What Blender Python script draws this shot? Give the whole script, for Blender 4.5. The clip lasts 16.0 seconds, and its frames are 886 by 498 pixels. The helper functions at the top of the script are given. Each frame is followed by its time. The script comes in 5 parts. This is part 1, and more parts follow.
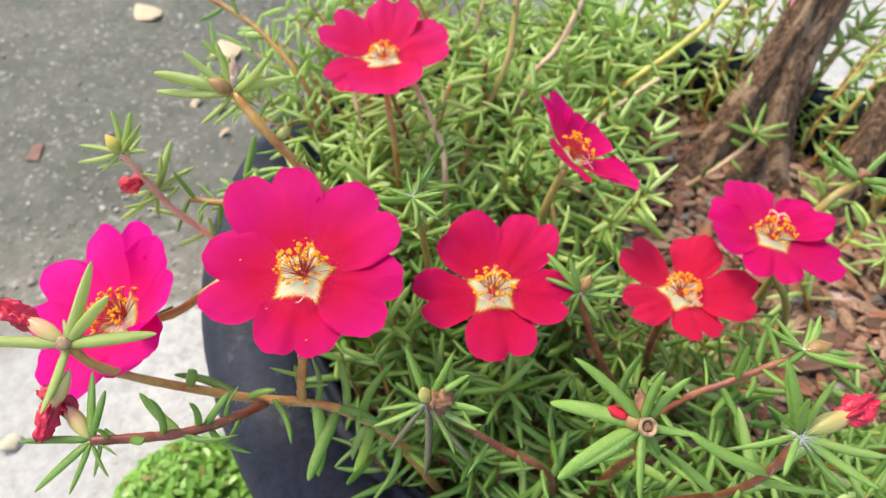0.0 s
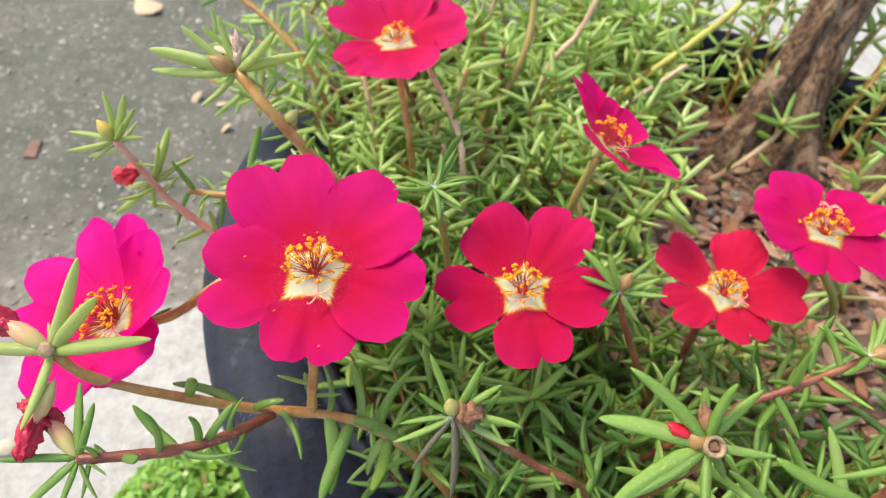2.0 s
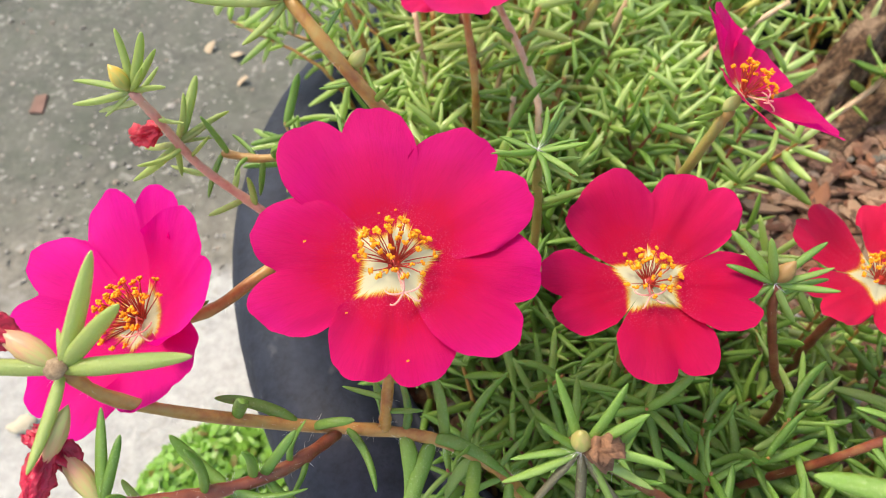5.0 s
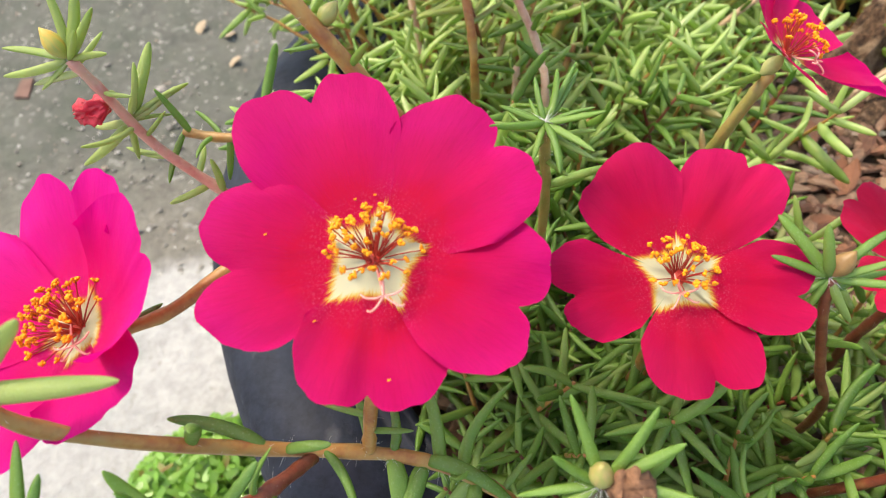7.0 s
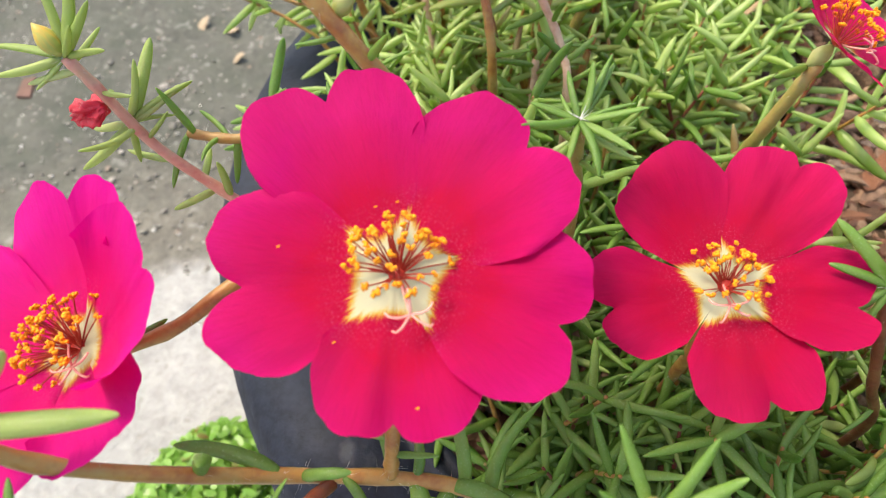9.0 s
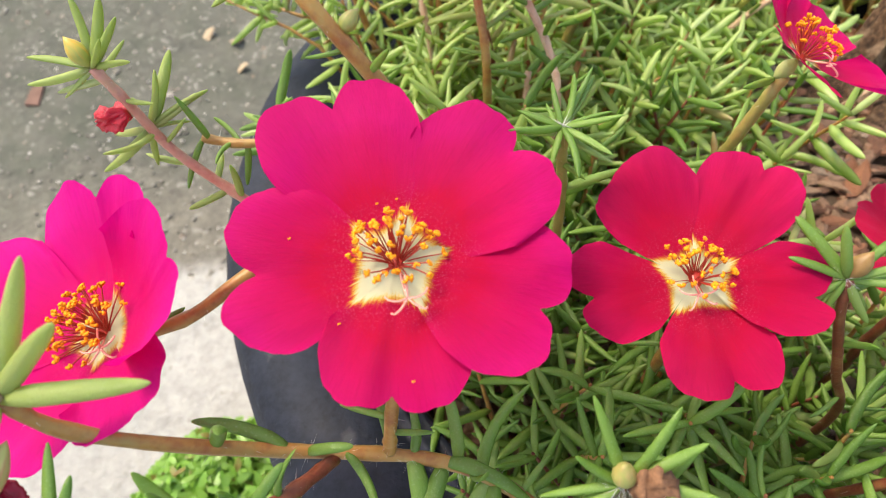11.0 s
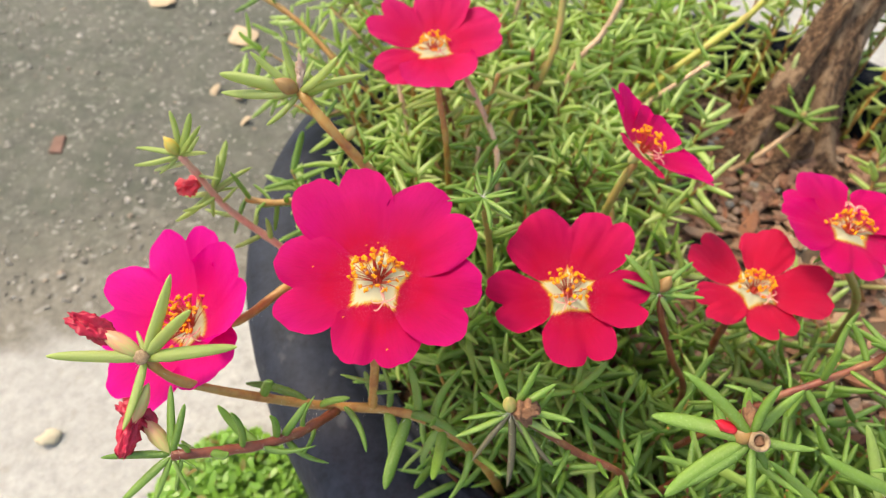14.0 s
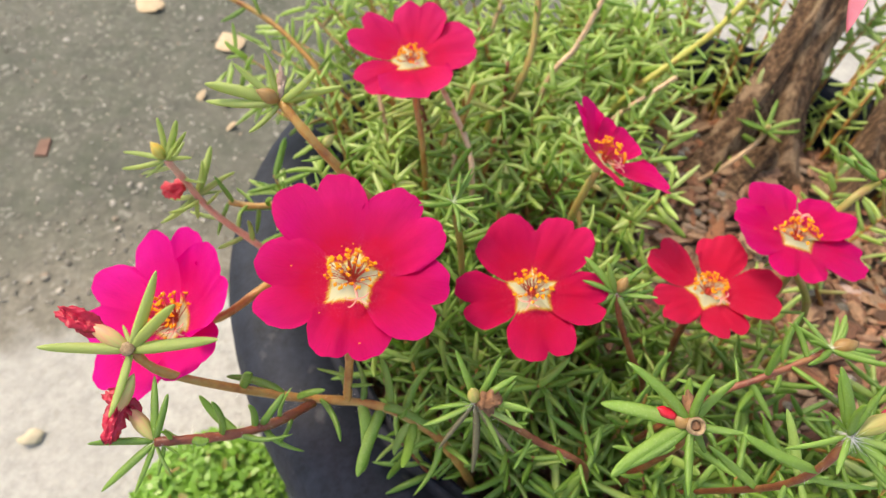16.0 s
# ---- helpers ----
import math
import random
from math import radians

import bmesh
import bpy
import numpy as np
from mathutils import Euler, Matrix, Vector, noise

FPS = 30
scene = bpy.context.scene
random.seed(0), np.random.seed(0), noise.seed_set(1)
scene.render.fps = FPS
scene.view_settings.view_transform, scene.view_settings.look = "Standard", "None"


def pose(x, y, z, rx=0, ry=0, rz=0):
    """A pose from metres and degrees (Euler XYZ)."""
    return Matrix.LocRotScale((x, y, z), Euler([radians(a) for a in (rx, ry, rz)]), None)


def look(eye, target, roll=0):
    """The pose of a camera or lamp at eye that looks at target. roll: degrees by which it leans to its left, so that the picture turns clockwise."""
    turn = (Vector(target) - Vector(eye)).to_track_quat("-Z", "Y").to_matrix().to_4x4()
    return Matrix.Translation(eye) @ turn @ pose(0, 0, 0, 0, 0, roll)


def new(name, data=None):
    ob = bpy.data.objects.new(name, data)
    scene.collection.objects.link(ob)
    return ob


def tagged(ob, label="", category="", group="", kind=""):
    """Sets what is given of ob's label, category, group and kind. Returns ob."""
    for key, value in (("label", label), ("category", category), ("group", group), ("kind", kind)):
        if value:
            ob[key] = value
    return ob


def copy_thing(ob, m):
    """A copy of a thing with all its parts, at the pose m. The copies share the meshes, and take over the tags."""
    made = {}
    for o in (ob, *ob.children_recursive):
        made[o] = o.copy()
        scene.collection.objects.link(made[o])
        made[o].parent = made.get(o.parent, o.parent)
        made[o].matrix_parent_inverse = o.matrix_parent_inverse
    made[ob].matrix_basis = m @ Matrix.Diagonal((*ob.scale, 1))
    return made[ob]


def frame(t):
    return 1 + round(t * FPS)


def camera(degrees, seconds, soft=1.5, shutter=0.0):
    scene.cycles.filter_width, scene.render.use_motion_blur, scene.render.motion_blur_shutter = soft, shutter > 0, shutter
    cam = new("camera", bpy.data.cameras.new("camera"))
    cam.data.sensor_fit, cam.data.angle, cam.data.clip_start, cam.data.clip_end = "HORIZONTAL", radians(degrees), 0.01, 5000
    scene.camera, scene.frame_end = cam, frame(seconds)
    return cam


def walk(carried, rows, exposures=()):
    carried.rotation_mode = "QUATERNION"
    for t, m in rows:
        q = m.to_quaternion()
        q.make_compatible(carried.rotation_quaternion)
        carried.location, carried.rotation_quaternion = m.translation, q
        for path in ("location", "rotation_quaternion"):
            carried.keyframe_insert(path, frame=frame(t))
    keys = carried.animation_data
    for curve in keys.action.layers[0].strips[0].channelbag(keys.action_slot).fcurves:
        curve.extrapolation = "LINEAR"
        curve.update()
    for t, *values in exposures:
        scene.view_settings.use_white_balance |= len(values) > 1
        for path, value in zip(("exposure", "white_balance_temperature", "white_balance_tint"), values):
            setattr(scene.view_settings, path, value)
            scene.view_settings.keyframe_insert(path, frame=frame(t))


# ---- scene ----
cam = camera(72.0, 16.0, soft=1.0)
ROWS = [
    (0.0, 0.0000, -0.0000, 0.3978, 40.25, -0.00, -0.00),
    (0.5, 0.0005, -0.0014, 0.3990, 40.44, -0.04, -0.03),
    (1.0, -0.0005, -0.0020, 0.3999, 40.50, -0.06, -0.00),
    (1.5, -0.0011, 0.0009, 0.3942, 40.51, 0.04, -0.07),
    (2.0, -0.0060, 0.0097, 0.3847, 40.20, 0.18, 0.06),
    (2.5, -0.0124, 0.0187, 0.3791, 39.62, 0.21, 0.17),
    (3.0, -0.0149, 0.0228, 0.3731, 39.01, 0.34, 0.28),
    (3.5, -0.0167, 0.0254, 0.3689, 38.52, 0.47, 0.33),
    (4.0, -0.0218, 0.0317, 0.3642, 37.63, 0.67, 0.41),
    (4.5, -0.0264, 0.0337, 0.3639, 36.78, 0.76, 0.68),
    (7.0, -0.0240, 0.0479, 0.3472, 34.56, 1.67, 0.46),
    (7.5, -0.0245, 0.0512, 0.3448, 34.27, 1.97, 0.42),
    (8.0, -0.0250, 0.0528, 0.3435, 34.07, 2.02, 0.39),
    (8.5, -0.0249, 0.0534, 0.3431, 34.09, 2.20, 0.32),
    (9.0, -0.0278, 0.0546, 0.3418, 34.09, 2.29, 0.31),
    (11.5, -0.0255, 0.0419, 0.3516, 35.66, 2.12, 0.49),
    (12.0, -0.0218, 0.0346, 0.3577, 36.54, 2.05, 0.50),
    (12.5, -0.0211, 0.0249, 0.3720, 36.94, 1.98, 0.39),
    (13.0, -0.0217, 0.0176, 0.3844, 36.90, 1.72, 0.32),
    (13.5, -0.0194, 0.0118, 0.3929, 37.53, 1.51, 0.17),
    (14.0, -0.0184, 0.0081, 0.3978, 38.43, 1.03, -0.17),
    (14.5, -0.0173, 0.0072, 0.4002, 38.59, 0.79, -0.29),
    (15.0, -0.0174, 0.0051, 0.4040, 38.75, 0.41, -0.38),
    (15.5, -0.0157, 0.0019, 0.4054, 39.11, 0.05, -0.57),
    (16.0, -0.0138, 0.0001, 0.4053, 39.07, -0.20, -0.60),
]
EXPOSURES = [(0.0, 0.78, 7150, 6), (2.5, 0.76, 7400, 6), (4.5, 0.76, 7500, 6), (9.0, 0.76, 7450, 6), (12.0, 0.75, 7950, 6), (16.0, 0.64, 8250, 6)]
walk(cam, [(t, pose(x, y, z, rx, ry, rz)) for t, x, y, z, rx, ry, rz in ROWS], EXPOSURES)
cam.data.dof.use_dof = True
cam.data.dof.focus_distance = 0.12
cam.data.dof.aperture_fstop = 24.0

# ---- light: hazy sun from the left, bright sky ----
SUN_ELEV, SUN_AZ = 62.0, -62.0          # azimuth from +y towards +x
world = bpy.data.worlds.new("sky")
scene.world = world
world.use_nodes = True
wn = world.node_tree.nodes
sky = wn.new("ShaderNodeTexSky")
sky.sky_type = "NISHITA"
sky.sun_disc = False
sky.sun_elevation = radians(SUN_ELEV)
sky.sun_rotation = radians(SUN_AZ)
sky.air_density, sky.dust_density = 1.0, 3.0
wn["Background"].inputs["Strength"].default_value = 0.24
world.node_tree.links.new(sky.outputs[0], wn["Background"].inputs["Color"])
sun = new("sun", bpy.data.lights.new("sun", "SUN"))
sun.data.energy, sun.data.angle, sun.data.color = 1.7, radians(11.0), (1.0, 0.94, 0.85)
az, el = radians(SUN_AZ), radians(SUN_ELEV)
sun.matrix_basis = look((math.sin(az) * math.cos(el) * 3, math.cos(az) * math.cos(el) * 3, math.sin(el) * 3), (0, 0, 0))


# ---- materials ----
def material(name):
    m = bpy.data.materials.new(name)
    m.use_nodes = True
    t = m.node_tree
    bsdf = t.nodes["Principled BSDF"]

    def node(kind, **inputs):
        n = t.nodes.new("ShaderNode" + kind)
        for key, value in inputs.items():
            if key in ("operation", "blend_type", "data_type", "attribute_name", "interpolation"):
                if key == "interpolation":
                    n.interpolation_type = value
                elif key == "operation":
                    n.operation = value
                elif key == "blend_type":
                    n.blend_type = value
                elif key == "data_type":
                    n.data_type = value
                else:
                    n.attribute_name = value
                continue
            k = int(key[1:]) if key[0] == "i" and key[1:].isdigit() else key.replace("_", " ")
            if isinstance(value, bpy.types.NodeSocket):
                t.links.new(value, n.inputs[k])
            else:
                n.inputs[k].default_value = value
        return n

    def link(a, b):
        t.links.new(a, b)

    return m, bsdf, node, link


def ramp(node, fac, *stops):
    """A colour ramp over (position, colour) stops."""
    n = node("ValToRGB", Fac=fac)
    e = n.color_ramp.elements
    while len(e) < len(stops):
        e.new(0.5)
    for k, (p, c) in enumerate(stops):
        e[k].position = p
        e[k].color = (*c, 1.0) if len(c) == 3 else c
    return n.outputs["Color"]


def mix(node, fac, a, b, blend="MIX"):
    n = node("MixRGB", Fac=fac, Color1=a if isinstance(a, bpy.types.NodeSocket) else (*a, 1), Color2=b if isinstance(b, bpy.types.NodeSocket) else (*b, 1))
    n.blend_type = blend
    return n.outputs[0]


def bump(node, link, bsdf, height, strength, distance):
    n = node("Bump", Height=height, Strength=strength, Distance=distance)
    link(n.outputs[0], bsdf.inputs["Normal"])


def thin(m, bsdf, node, link, colour, share):
    """Lets part of the light through a thin leaf or petal."""
    tr = node("BsdfTranslucent", Color=colour)
    mx = node("MixShader", Fac=share)
    link(bsdf.outputs[0], mx.inputs[1])
    link(tr.outputs[0], mx.inputs[2])
    link(mx.outputs[0], m.node_tree.nodes["Material Output"].inputs["Surface"])


def leaf_material(name, dark, light, tip, island=False):
    m, b, node, link = material(name)
    co = node("TexCoord").outputs["Object"]
    if island:
        rnd = node("NewGeometry").outputs["Random Per Island"]
    else:
        rnd = node("ObjectInfo").outputs["Random"]
    big = node("TexNoise", Vector=co, Scale=160.0 if island else 1.6, Detail=2.0).outputs["Fac"]
    fine = node("TexNoise", Vector=co, Scale=3200.0 if island else 38.0, Detail=3.0, Roughness=0.7).outputs["Fac"]
    base = ramp(node, rnd, (0.0, dark), (0.5, light), (0.86, light), (0.965, tip), (0.985, (0.34, 0.2, 0.07) if island else tip))
    col = mix(node, ramp(node, big, (0.35, (0, 0, 0)), (0.75, (0.45, 0.45, 0.45))), base, tip)
    col = mix(node, ramp(node, fine, (0.56, (0, 0, 0)), (0.74, (0.34, 0.34, 0.34))), col, (0.5, 0.66, 0.28))
    link(col, b.inputs["Base Color"])
    b.inputs["Roughness"].default_value = 0.24
    b.inputs["Specular IOR Level"].default_value = 0.8
    bump(node, link, b, fine, 0.28, 0.0003 if island else 0.025)
    thin(m, b, node, link, col, 0.5 if island else 0.42)
    return m


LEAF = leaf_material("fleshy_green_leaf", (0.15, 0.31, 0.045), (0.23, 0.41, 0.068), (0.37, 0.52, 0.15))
# darker copy of the leaf, with shade put into its colour
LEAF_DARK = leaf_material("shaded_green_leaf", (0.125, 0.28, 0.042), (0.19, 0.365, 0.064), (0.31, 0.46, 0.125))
# same leaf for the carpet, its colour lightened to stand in for sun
LEAF_MAT_LIT = leaf_material("sunlit_carpet_leaf", (0.35, 0.52, 0.11), (0.50, 0.67, 0.20), (0.68, 0.77, 0.40), island=True)
LEAF_PALE = leaf_material("pale_yellow_green_leaf", (0.36, 0.48, 0.11), (0.46, 0.57, 0.16), (0.58, 0.64, 0.26))
LEAF_DRY = leaf_material("withered_leaf", (0.16, 0.15, 0.09), (0.22, 0.2, 0.12), (0.3, 0.24, 0.17))
LEAF_WEED = leaf_material("bright_weed_leaf", (0.2, 0.42, 0.06), (0.28, 0.54, 0.08), (0.38, 0.6, 0.14), island=True)


def stem_material(name, a, b2, c):
    m, b, node, link = material(name)
    co = node("TexCoord").outputs["Object"]
    n1 = node("TexNoise", Vector=co, Scale=170.0, Detail=4.0, Roughness=0.6).outputs["Fac"]
    st = node("TexNoise", Vector=co, Scale=1500.0, Detail=4.0, Roughness=0.75).outputs["Fac"]
    wo = node("TexNoise", Vector=co, Scale=620.0, Detail=3.0).outputs["Fac"]
    col = ramp(node, n1, (0.32, a), (0.5, b2), (0.68, c))
    col = mix(node, ramp(node, wo, (0.54, (0, 0, 0)), (0.75, (0.35, 0.35, 0.35))), col, tuple(0.6 * q for q in a))
    col = mix(node, ramp(node, st, (0.62, (0, 0, 0)), (0.78, (0.28, 0.28, 0.28))), col, (0.55, 0.42, 0.28))
    link(col, b.inputs["Base Color"])
    b.inputs["Roughness"].default_value = 0.36
    bump(node, link, b, node("Math", operation="ADD", i0=st, i1=wo).outputs[0], 0.3, 0.0004)
    return m


STEM_BROWN = stem_material("brown_stem", (0.27, 0.095, 0.028), (0.39, 0.20, 0.05), (0.38, 0.26, 0.08))
STEM_RED = stem_material("red_stem", (0.13, 0.028, 0.015), (0.20, 0.05, 0.026), (0.25, 0.11, 0.045))
STEM_PINK = stem_material("pink_stem", (0.50, 0.16, 0.12), (0.60, 0.28, 0.21), (0.50, 0.29, 0.17))
STEM_GREEN = stem_material("green_brown_stem", (0.22, 0.2, 0.05), (0.3, 0.25, 0.07), (0.34, 0.2, 0.07))
STEM_PALE = stem_material("pale_dry_stem", (0.5, 0.32, 0.19), (0.58, 0.4, 0.26), (0.42, 0.24, 0.13))
STEM_YELLOW = stem_material("yellow_green_stem", (0.36, 0.36, 0.06), (0.44, 0.42, 0.08), (0.38, 0.28, 0.07))


def petal_material(name, inner, outer, throat=0.0065, star=0.003):
    """Cream throat with a yellow edge, then deep colour, brighter to the rim. 'reach' is the distance from the heart, 'side' runs across the petal."""
    m, b, node, link = material(name)
    reach = node("Attribute", attribute_name="reach").outputs["Fac"]
    side = node("Attribute", attribute_name="side").outputs["Fac"]
    co = node("TexCoord").outputs["Object"]
    n1 = node("TexNoise", Vector=co, Scale=420.0, Detail=4.0, Roughness=0.65).outputs["Fac"]
    n2 = node("TexNoise", Vector=co, Scale=90.0, Detail=2.0).outputs["Fac"]
    vec = node("CombineXYZ", X=node("Math", operation="MULTIPLY", i0=side, i1=34.0).outputs[0], Y=node("Math", operation="MULTIPLY", i0=reach, i1=160.0).outputs[0])
    vein = node("TexNoise", Vector=vec.outputs[0], Scale=1.0, Detail=3.0, Roughness=0.6).outputs["Fac"]
    side2 = node("Math", operation="MULTIPLY", i0=node("Math", operation="MULTIPLY", i0=side, i1=side).outputs[0], i1=star).outputs[0]
    wob = node("Math", operation="MULTIPLY", i0=node("Math", operation="SUBTRACT", i0=vein, i1=0.5).outputs[0], i1=0.0052).outputs[0]
    edge = node("Math", operation="ADD", i0=node("Math", operation="ADD", i0=side2, i1=throat).outputs[0], i1=wob).outputs[0]
    d = node("Math", operation="SUBTRACT", i0=reach, i1=edge).outputs[0]
    dn = node("MapRange", Value=d, i1=-0.004, i2=0.004).outputs[0]
    spread = node("MapRange", Value=reach, i1=0.008, i2=0.027).outputs[0]
    spread = node("Math", operation="MULTIPLY_ADD", i0=node("Math", operation="MULTIPLY", i0=side, i1=side).outputs[0], i1=0.28, i2=spread).outputs[0]
    spread = node("Math", operation="MULTIPLY_ADD", i0=node("Math", operation="SUBTRACT", i0=n2, i1=0.5).outputs[0], i1=0.5, i2=spread).outputs[0]
    body = ramp(node, spread, (0.0, inner), (0.3, inner), (0.95, outer))
    body = mix(node, ramp(node, vein, (0.5, (0, 0, 0)), (0.85, (0.35, 0.35, 0.35))), body, tuple(0.75 * c for c in inner))
    body = mix(node, ramp(node, n1, (0.68, (0, 0, 0)), (0.8, (0.1, 0.1, 0.1))), body, (0.75, 0.04, 0.2))
    grain = node("TexNoise", Vector=co, Scale=2600.0, Detail=2.0, Roughness=0.8).outputs["Fac"]
    near = ramp(node, node("MapRange", Value=d, i1=0.0, i2=0.006).outputs[0], (0.0, (1, 1, 1)), (1.0, (0, 0, 0)))
    spark = mix(node, 1.0, ramp(node, grain, (0.54, (0, 0, 0)), (0.7, (0.34, 0.34, 0.34))), near, "MULTIPLY")
    body = mix(node, spark, body, (0.72, 0.25, 0.42))
    lines = node("TexNoise", Vector=node("CombineXYZ", X=node("Math", operation="MULTIPLY", i0=side, i1=95.0).outputs[0], Y=node("Math", operation="MULTIPLY", i0=reach, i1=420.0).outputs[0]).outputs[0], Scale=1.0, Detail=3.0, Roughness=0.7).outputs["Fac"]
    body = mix(node, ramp(node, lines, (0.5, (0, 0, 0)), (0.72, (0.45, 0.45, 0.45))), body, tuple(0.72 * q for q in outer))
    body = mix(node, ramp(node, lines, (0.28, (0.2, 0.2, 0.2)), (0.42, (0, 0, 0))), body, (0.7, 0.02, 0.2))
    heart = ramp(node, dn, (0.0, (0.72, 0.70, 0.5)), (0.36, (0.78, 0.74, 0.5)), (0.47, (0.78, 0.5, 0.06)), (0.57, (0.62, 0.08, 0.02)))
    col = mix(node, ramp(node, dn, (0.46, (0, 0, 0)), (0.6, (1, 1, 1))), heart, body)
    link(col, b.inputs["Base Color"])
    b.inputs["Roughness"].default_value = 0.55
    b.inputs["Specular IOR Level"].default_value = 0.12
    # velvety papillae catch the light at a slant
    b.inputs["Sheen Weight"].default_value = 0.05
    b.inputs["Sheen Roughness"].default_value = 0.35
    b.inputs["Sheen Tint"].default_value = (1.0, 0.55, 0.85, 1.0)
    h = node("Math", operation="ADD", i0=grain, i1=node("Math", operation="MULTIPLY", i0=lines, i1=2.0).outputs[0]).outputs[0]
    bump(node, link, b, h, 0.45, 0.00025)
    thin(m, b, node, link, col, 0.42)
    return m


PETAL_MAGENTA = petal_material("magenta_petal", (0.553, 0.0009, 0.0448), (0.606, 0.0018, 0.157), 0.0060, 0.0042)
PETAL_CRIMSON = petal_material("crimson_petal", (0.542, 0.00135, 0.0448), (0.575, 0.0036, 0.106), 0.0050, 0.0032)
PETAL_CORAL = petal_material("coral_red_petal", (0.613, 0.00766, 0.0524), (0.631, 0.0153, 0.0858), 0.005, 0.0028)
PETAL_PURPLE = petal_material("purple_magenta_petal", (0.593, 0.000851, 0.0953), (0.613, 0.0017, 0.181), 0.005, 0.002)
PETAL_ROSE = petal_material("rose_red_petal", (0.613, 0.00256, 0.0668), (0.631, 0.0103, 0.143), 0.0055, 0.003)
# hot pink, brightened in colour to offset the flower facing off the sun
PETAL_SIDE_LIT = petal_material("lit_hot_pink_petal", (0.66, 0.001, 0.10), (0.70, 0.002, 0.21), 0.0035, 0.001)
# brightest petal, for the left flower: sunlight is put into its pink
PETAL_LIT = petal_material("sunlit_pink_magenta_petal", (0.71, 0.0012, 0.15), (0.76, 0.003, 0.29), 0.0052, 0.0022)


def simple(name, a, b2, rough=0.6, scale=300.0, relief=0.0004, metal=0.0, spec=0.5):
    m, b, node, link = material(name)
    co = node("TexCoord").outputs["Object"]
    n1 = node("TexNoise", Vector=co, Scale=scale, Detail=4.0, Roughness=0.65).outputs["Fac"]
    n2 = node("TexNoise", Vector=co, Scale=scale * 0.22, Detail=2.0).outputs["Fac"]
    f = node("Math", operation="ADD", i0=n1, i1=n2).outputs[0]
    link(ramp(node, node("MapRange", Value=f, i1=0.7, i2=1.3).outputs[0], (0.0, a), (1.0, b2)), b.inputs["Base Color"])
    b.inputs["Roughness"].default_value = rough
    b.inputs["Specular IOR Level"].default_value = spec
    bump(node, link, b, n1, 0.5, relief)
    return m


ANTHER = simple("orange_pollen", (0.78, 0.22, 0.003), (0.92, 0.40, 0.010), 0.8, 2500.0, 0.0004)
FILAMENT = simple("crimson_filament", (0.36, 0.012, 0.01), (0.6, 0.05, 0.02), 0.5, 900.0)
STYLE = simple("pink_style", (0.7, 0.2, 0.17), (0.85, 0.42, 0.36), 0.5, 900.0)
CALYX = simple("green_calyx", (0.3, 0.34, 0.1), (0.42, 0.4, 0.16), 0.5, 500.0)
BUD_TAN = simple("tan_brown_bud", (0.22, 0.11, 0.035), (0.36, 0.23, 0.08), 0.45, 350.0)


def pod_material(name, low, high):
    """A pod that is green at its foot and turns to the upper colour, with fine streaks."""
    m, b, node, link = material(name)
    co = node("TexCoord").outputs["Object"]
    z = node("SeparateXYZ", Vector=co).outputs["Z"]
    st = node("TexNoise", Vector=node("Mapping", Vector=co, Scale=(1.0, 1.0, 0.15)).outputs[0], Scale=1400.0, Detail=3.0).outputs["Fac"]
    f = node("Math", operation="ADD", i0=node("MapRange", Value=z, i1=0.001, i2=0.010).outputs[0], i1=node("MapRange", Value=st, i1=0.3, i2=0.7, i3=-0.3, i4=0.3).outputs[0]).outputs[0]
    link(ramp(node, f, (0.1, low), (0.8, high)), b.inputs["Base Color"])
    b.inputs["Roughness"].default_value = 0.45
    bump(node, link, b, st, 0.4, 0.0004)
    return m


BUD_GREEN = pod_material("green_pod", (0.28, 0.30, 0.08), (0.40, 0.29, 0.11))
BUD_PEACH = pod_material("peach_seed_pod", (0.42, 0.42, 0.14), (0.58, 0.27, 0.16))
BUD_YELLOW = pod_material("yellow_bud", (0.34, 0.36, 0.08), (0.62, 0.36, 0.05))
WILT_RED = simple("bright_red_wilted_petals", (0.48, 0.004, 0.025), (0.74, 0.02, 0.05), 0.4, 500.0, 0.001)
WITHER = simple("withered_red_petals", (0.26, 0.002, 0.016), (0.60, 0.006, 0.055), 0.38, 500.0, 0.0012)
DRY_BROWN = simple("dried_brown_remains", (0.1, 0.045, 0.025), (0.34, 0.17, 0.09), 0.8, 900.0, 0.001)
PAPERY = simple("papery_dried_petals", (0.34, 0.2, 0.15), (0.66, 0.5, 0.42), 0.7, 900.0, 0.001)
HAIR = simple("white_hairs", (0.75, 0.73, 0.68), (0.85, 0.83, 0.78), 0.6, 300.0)
SCAR = simple("cut_stem_scar", (0.14, 0.08, 0.045), (0.42, 0.3, 0.18), 0.8, 1200.0, 0.0008)


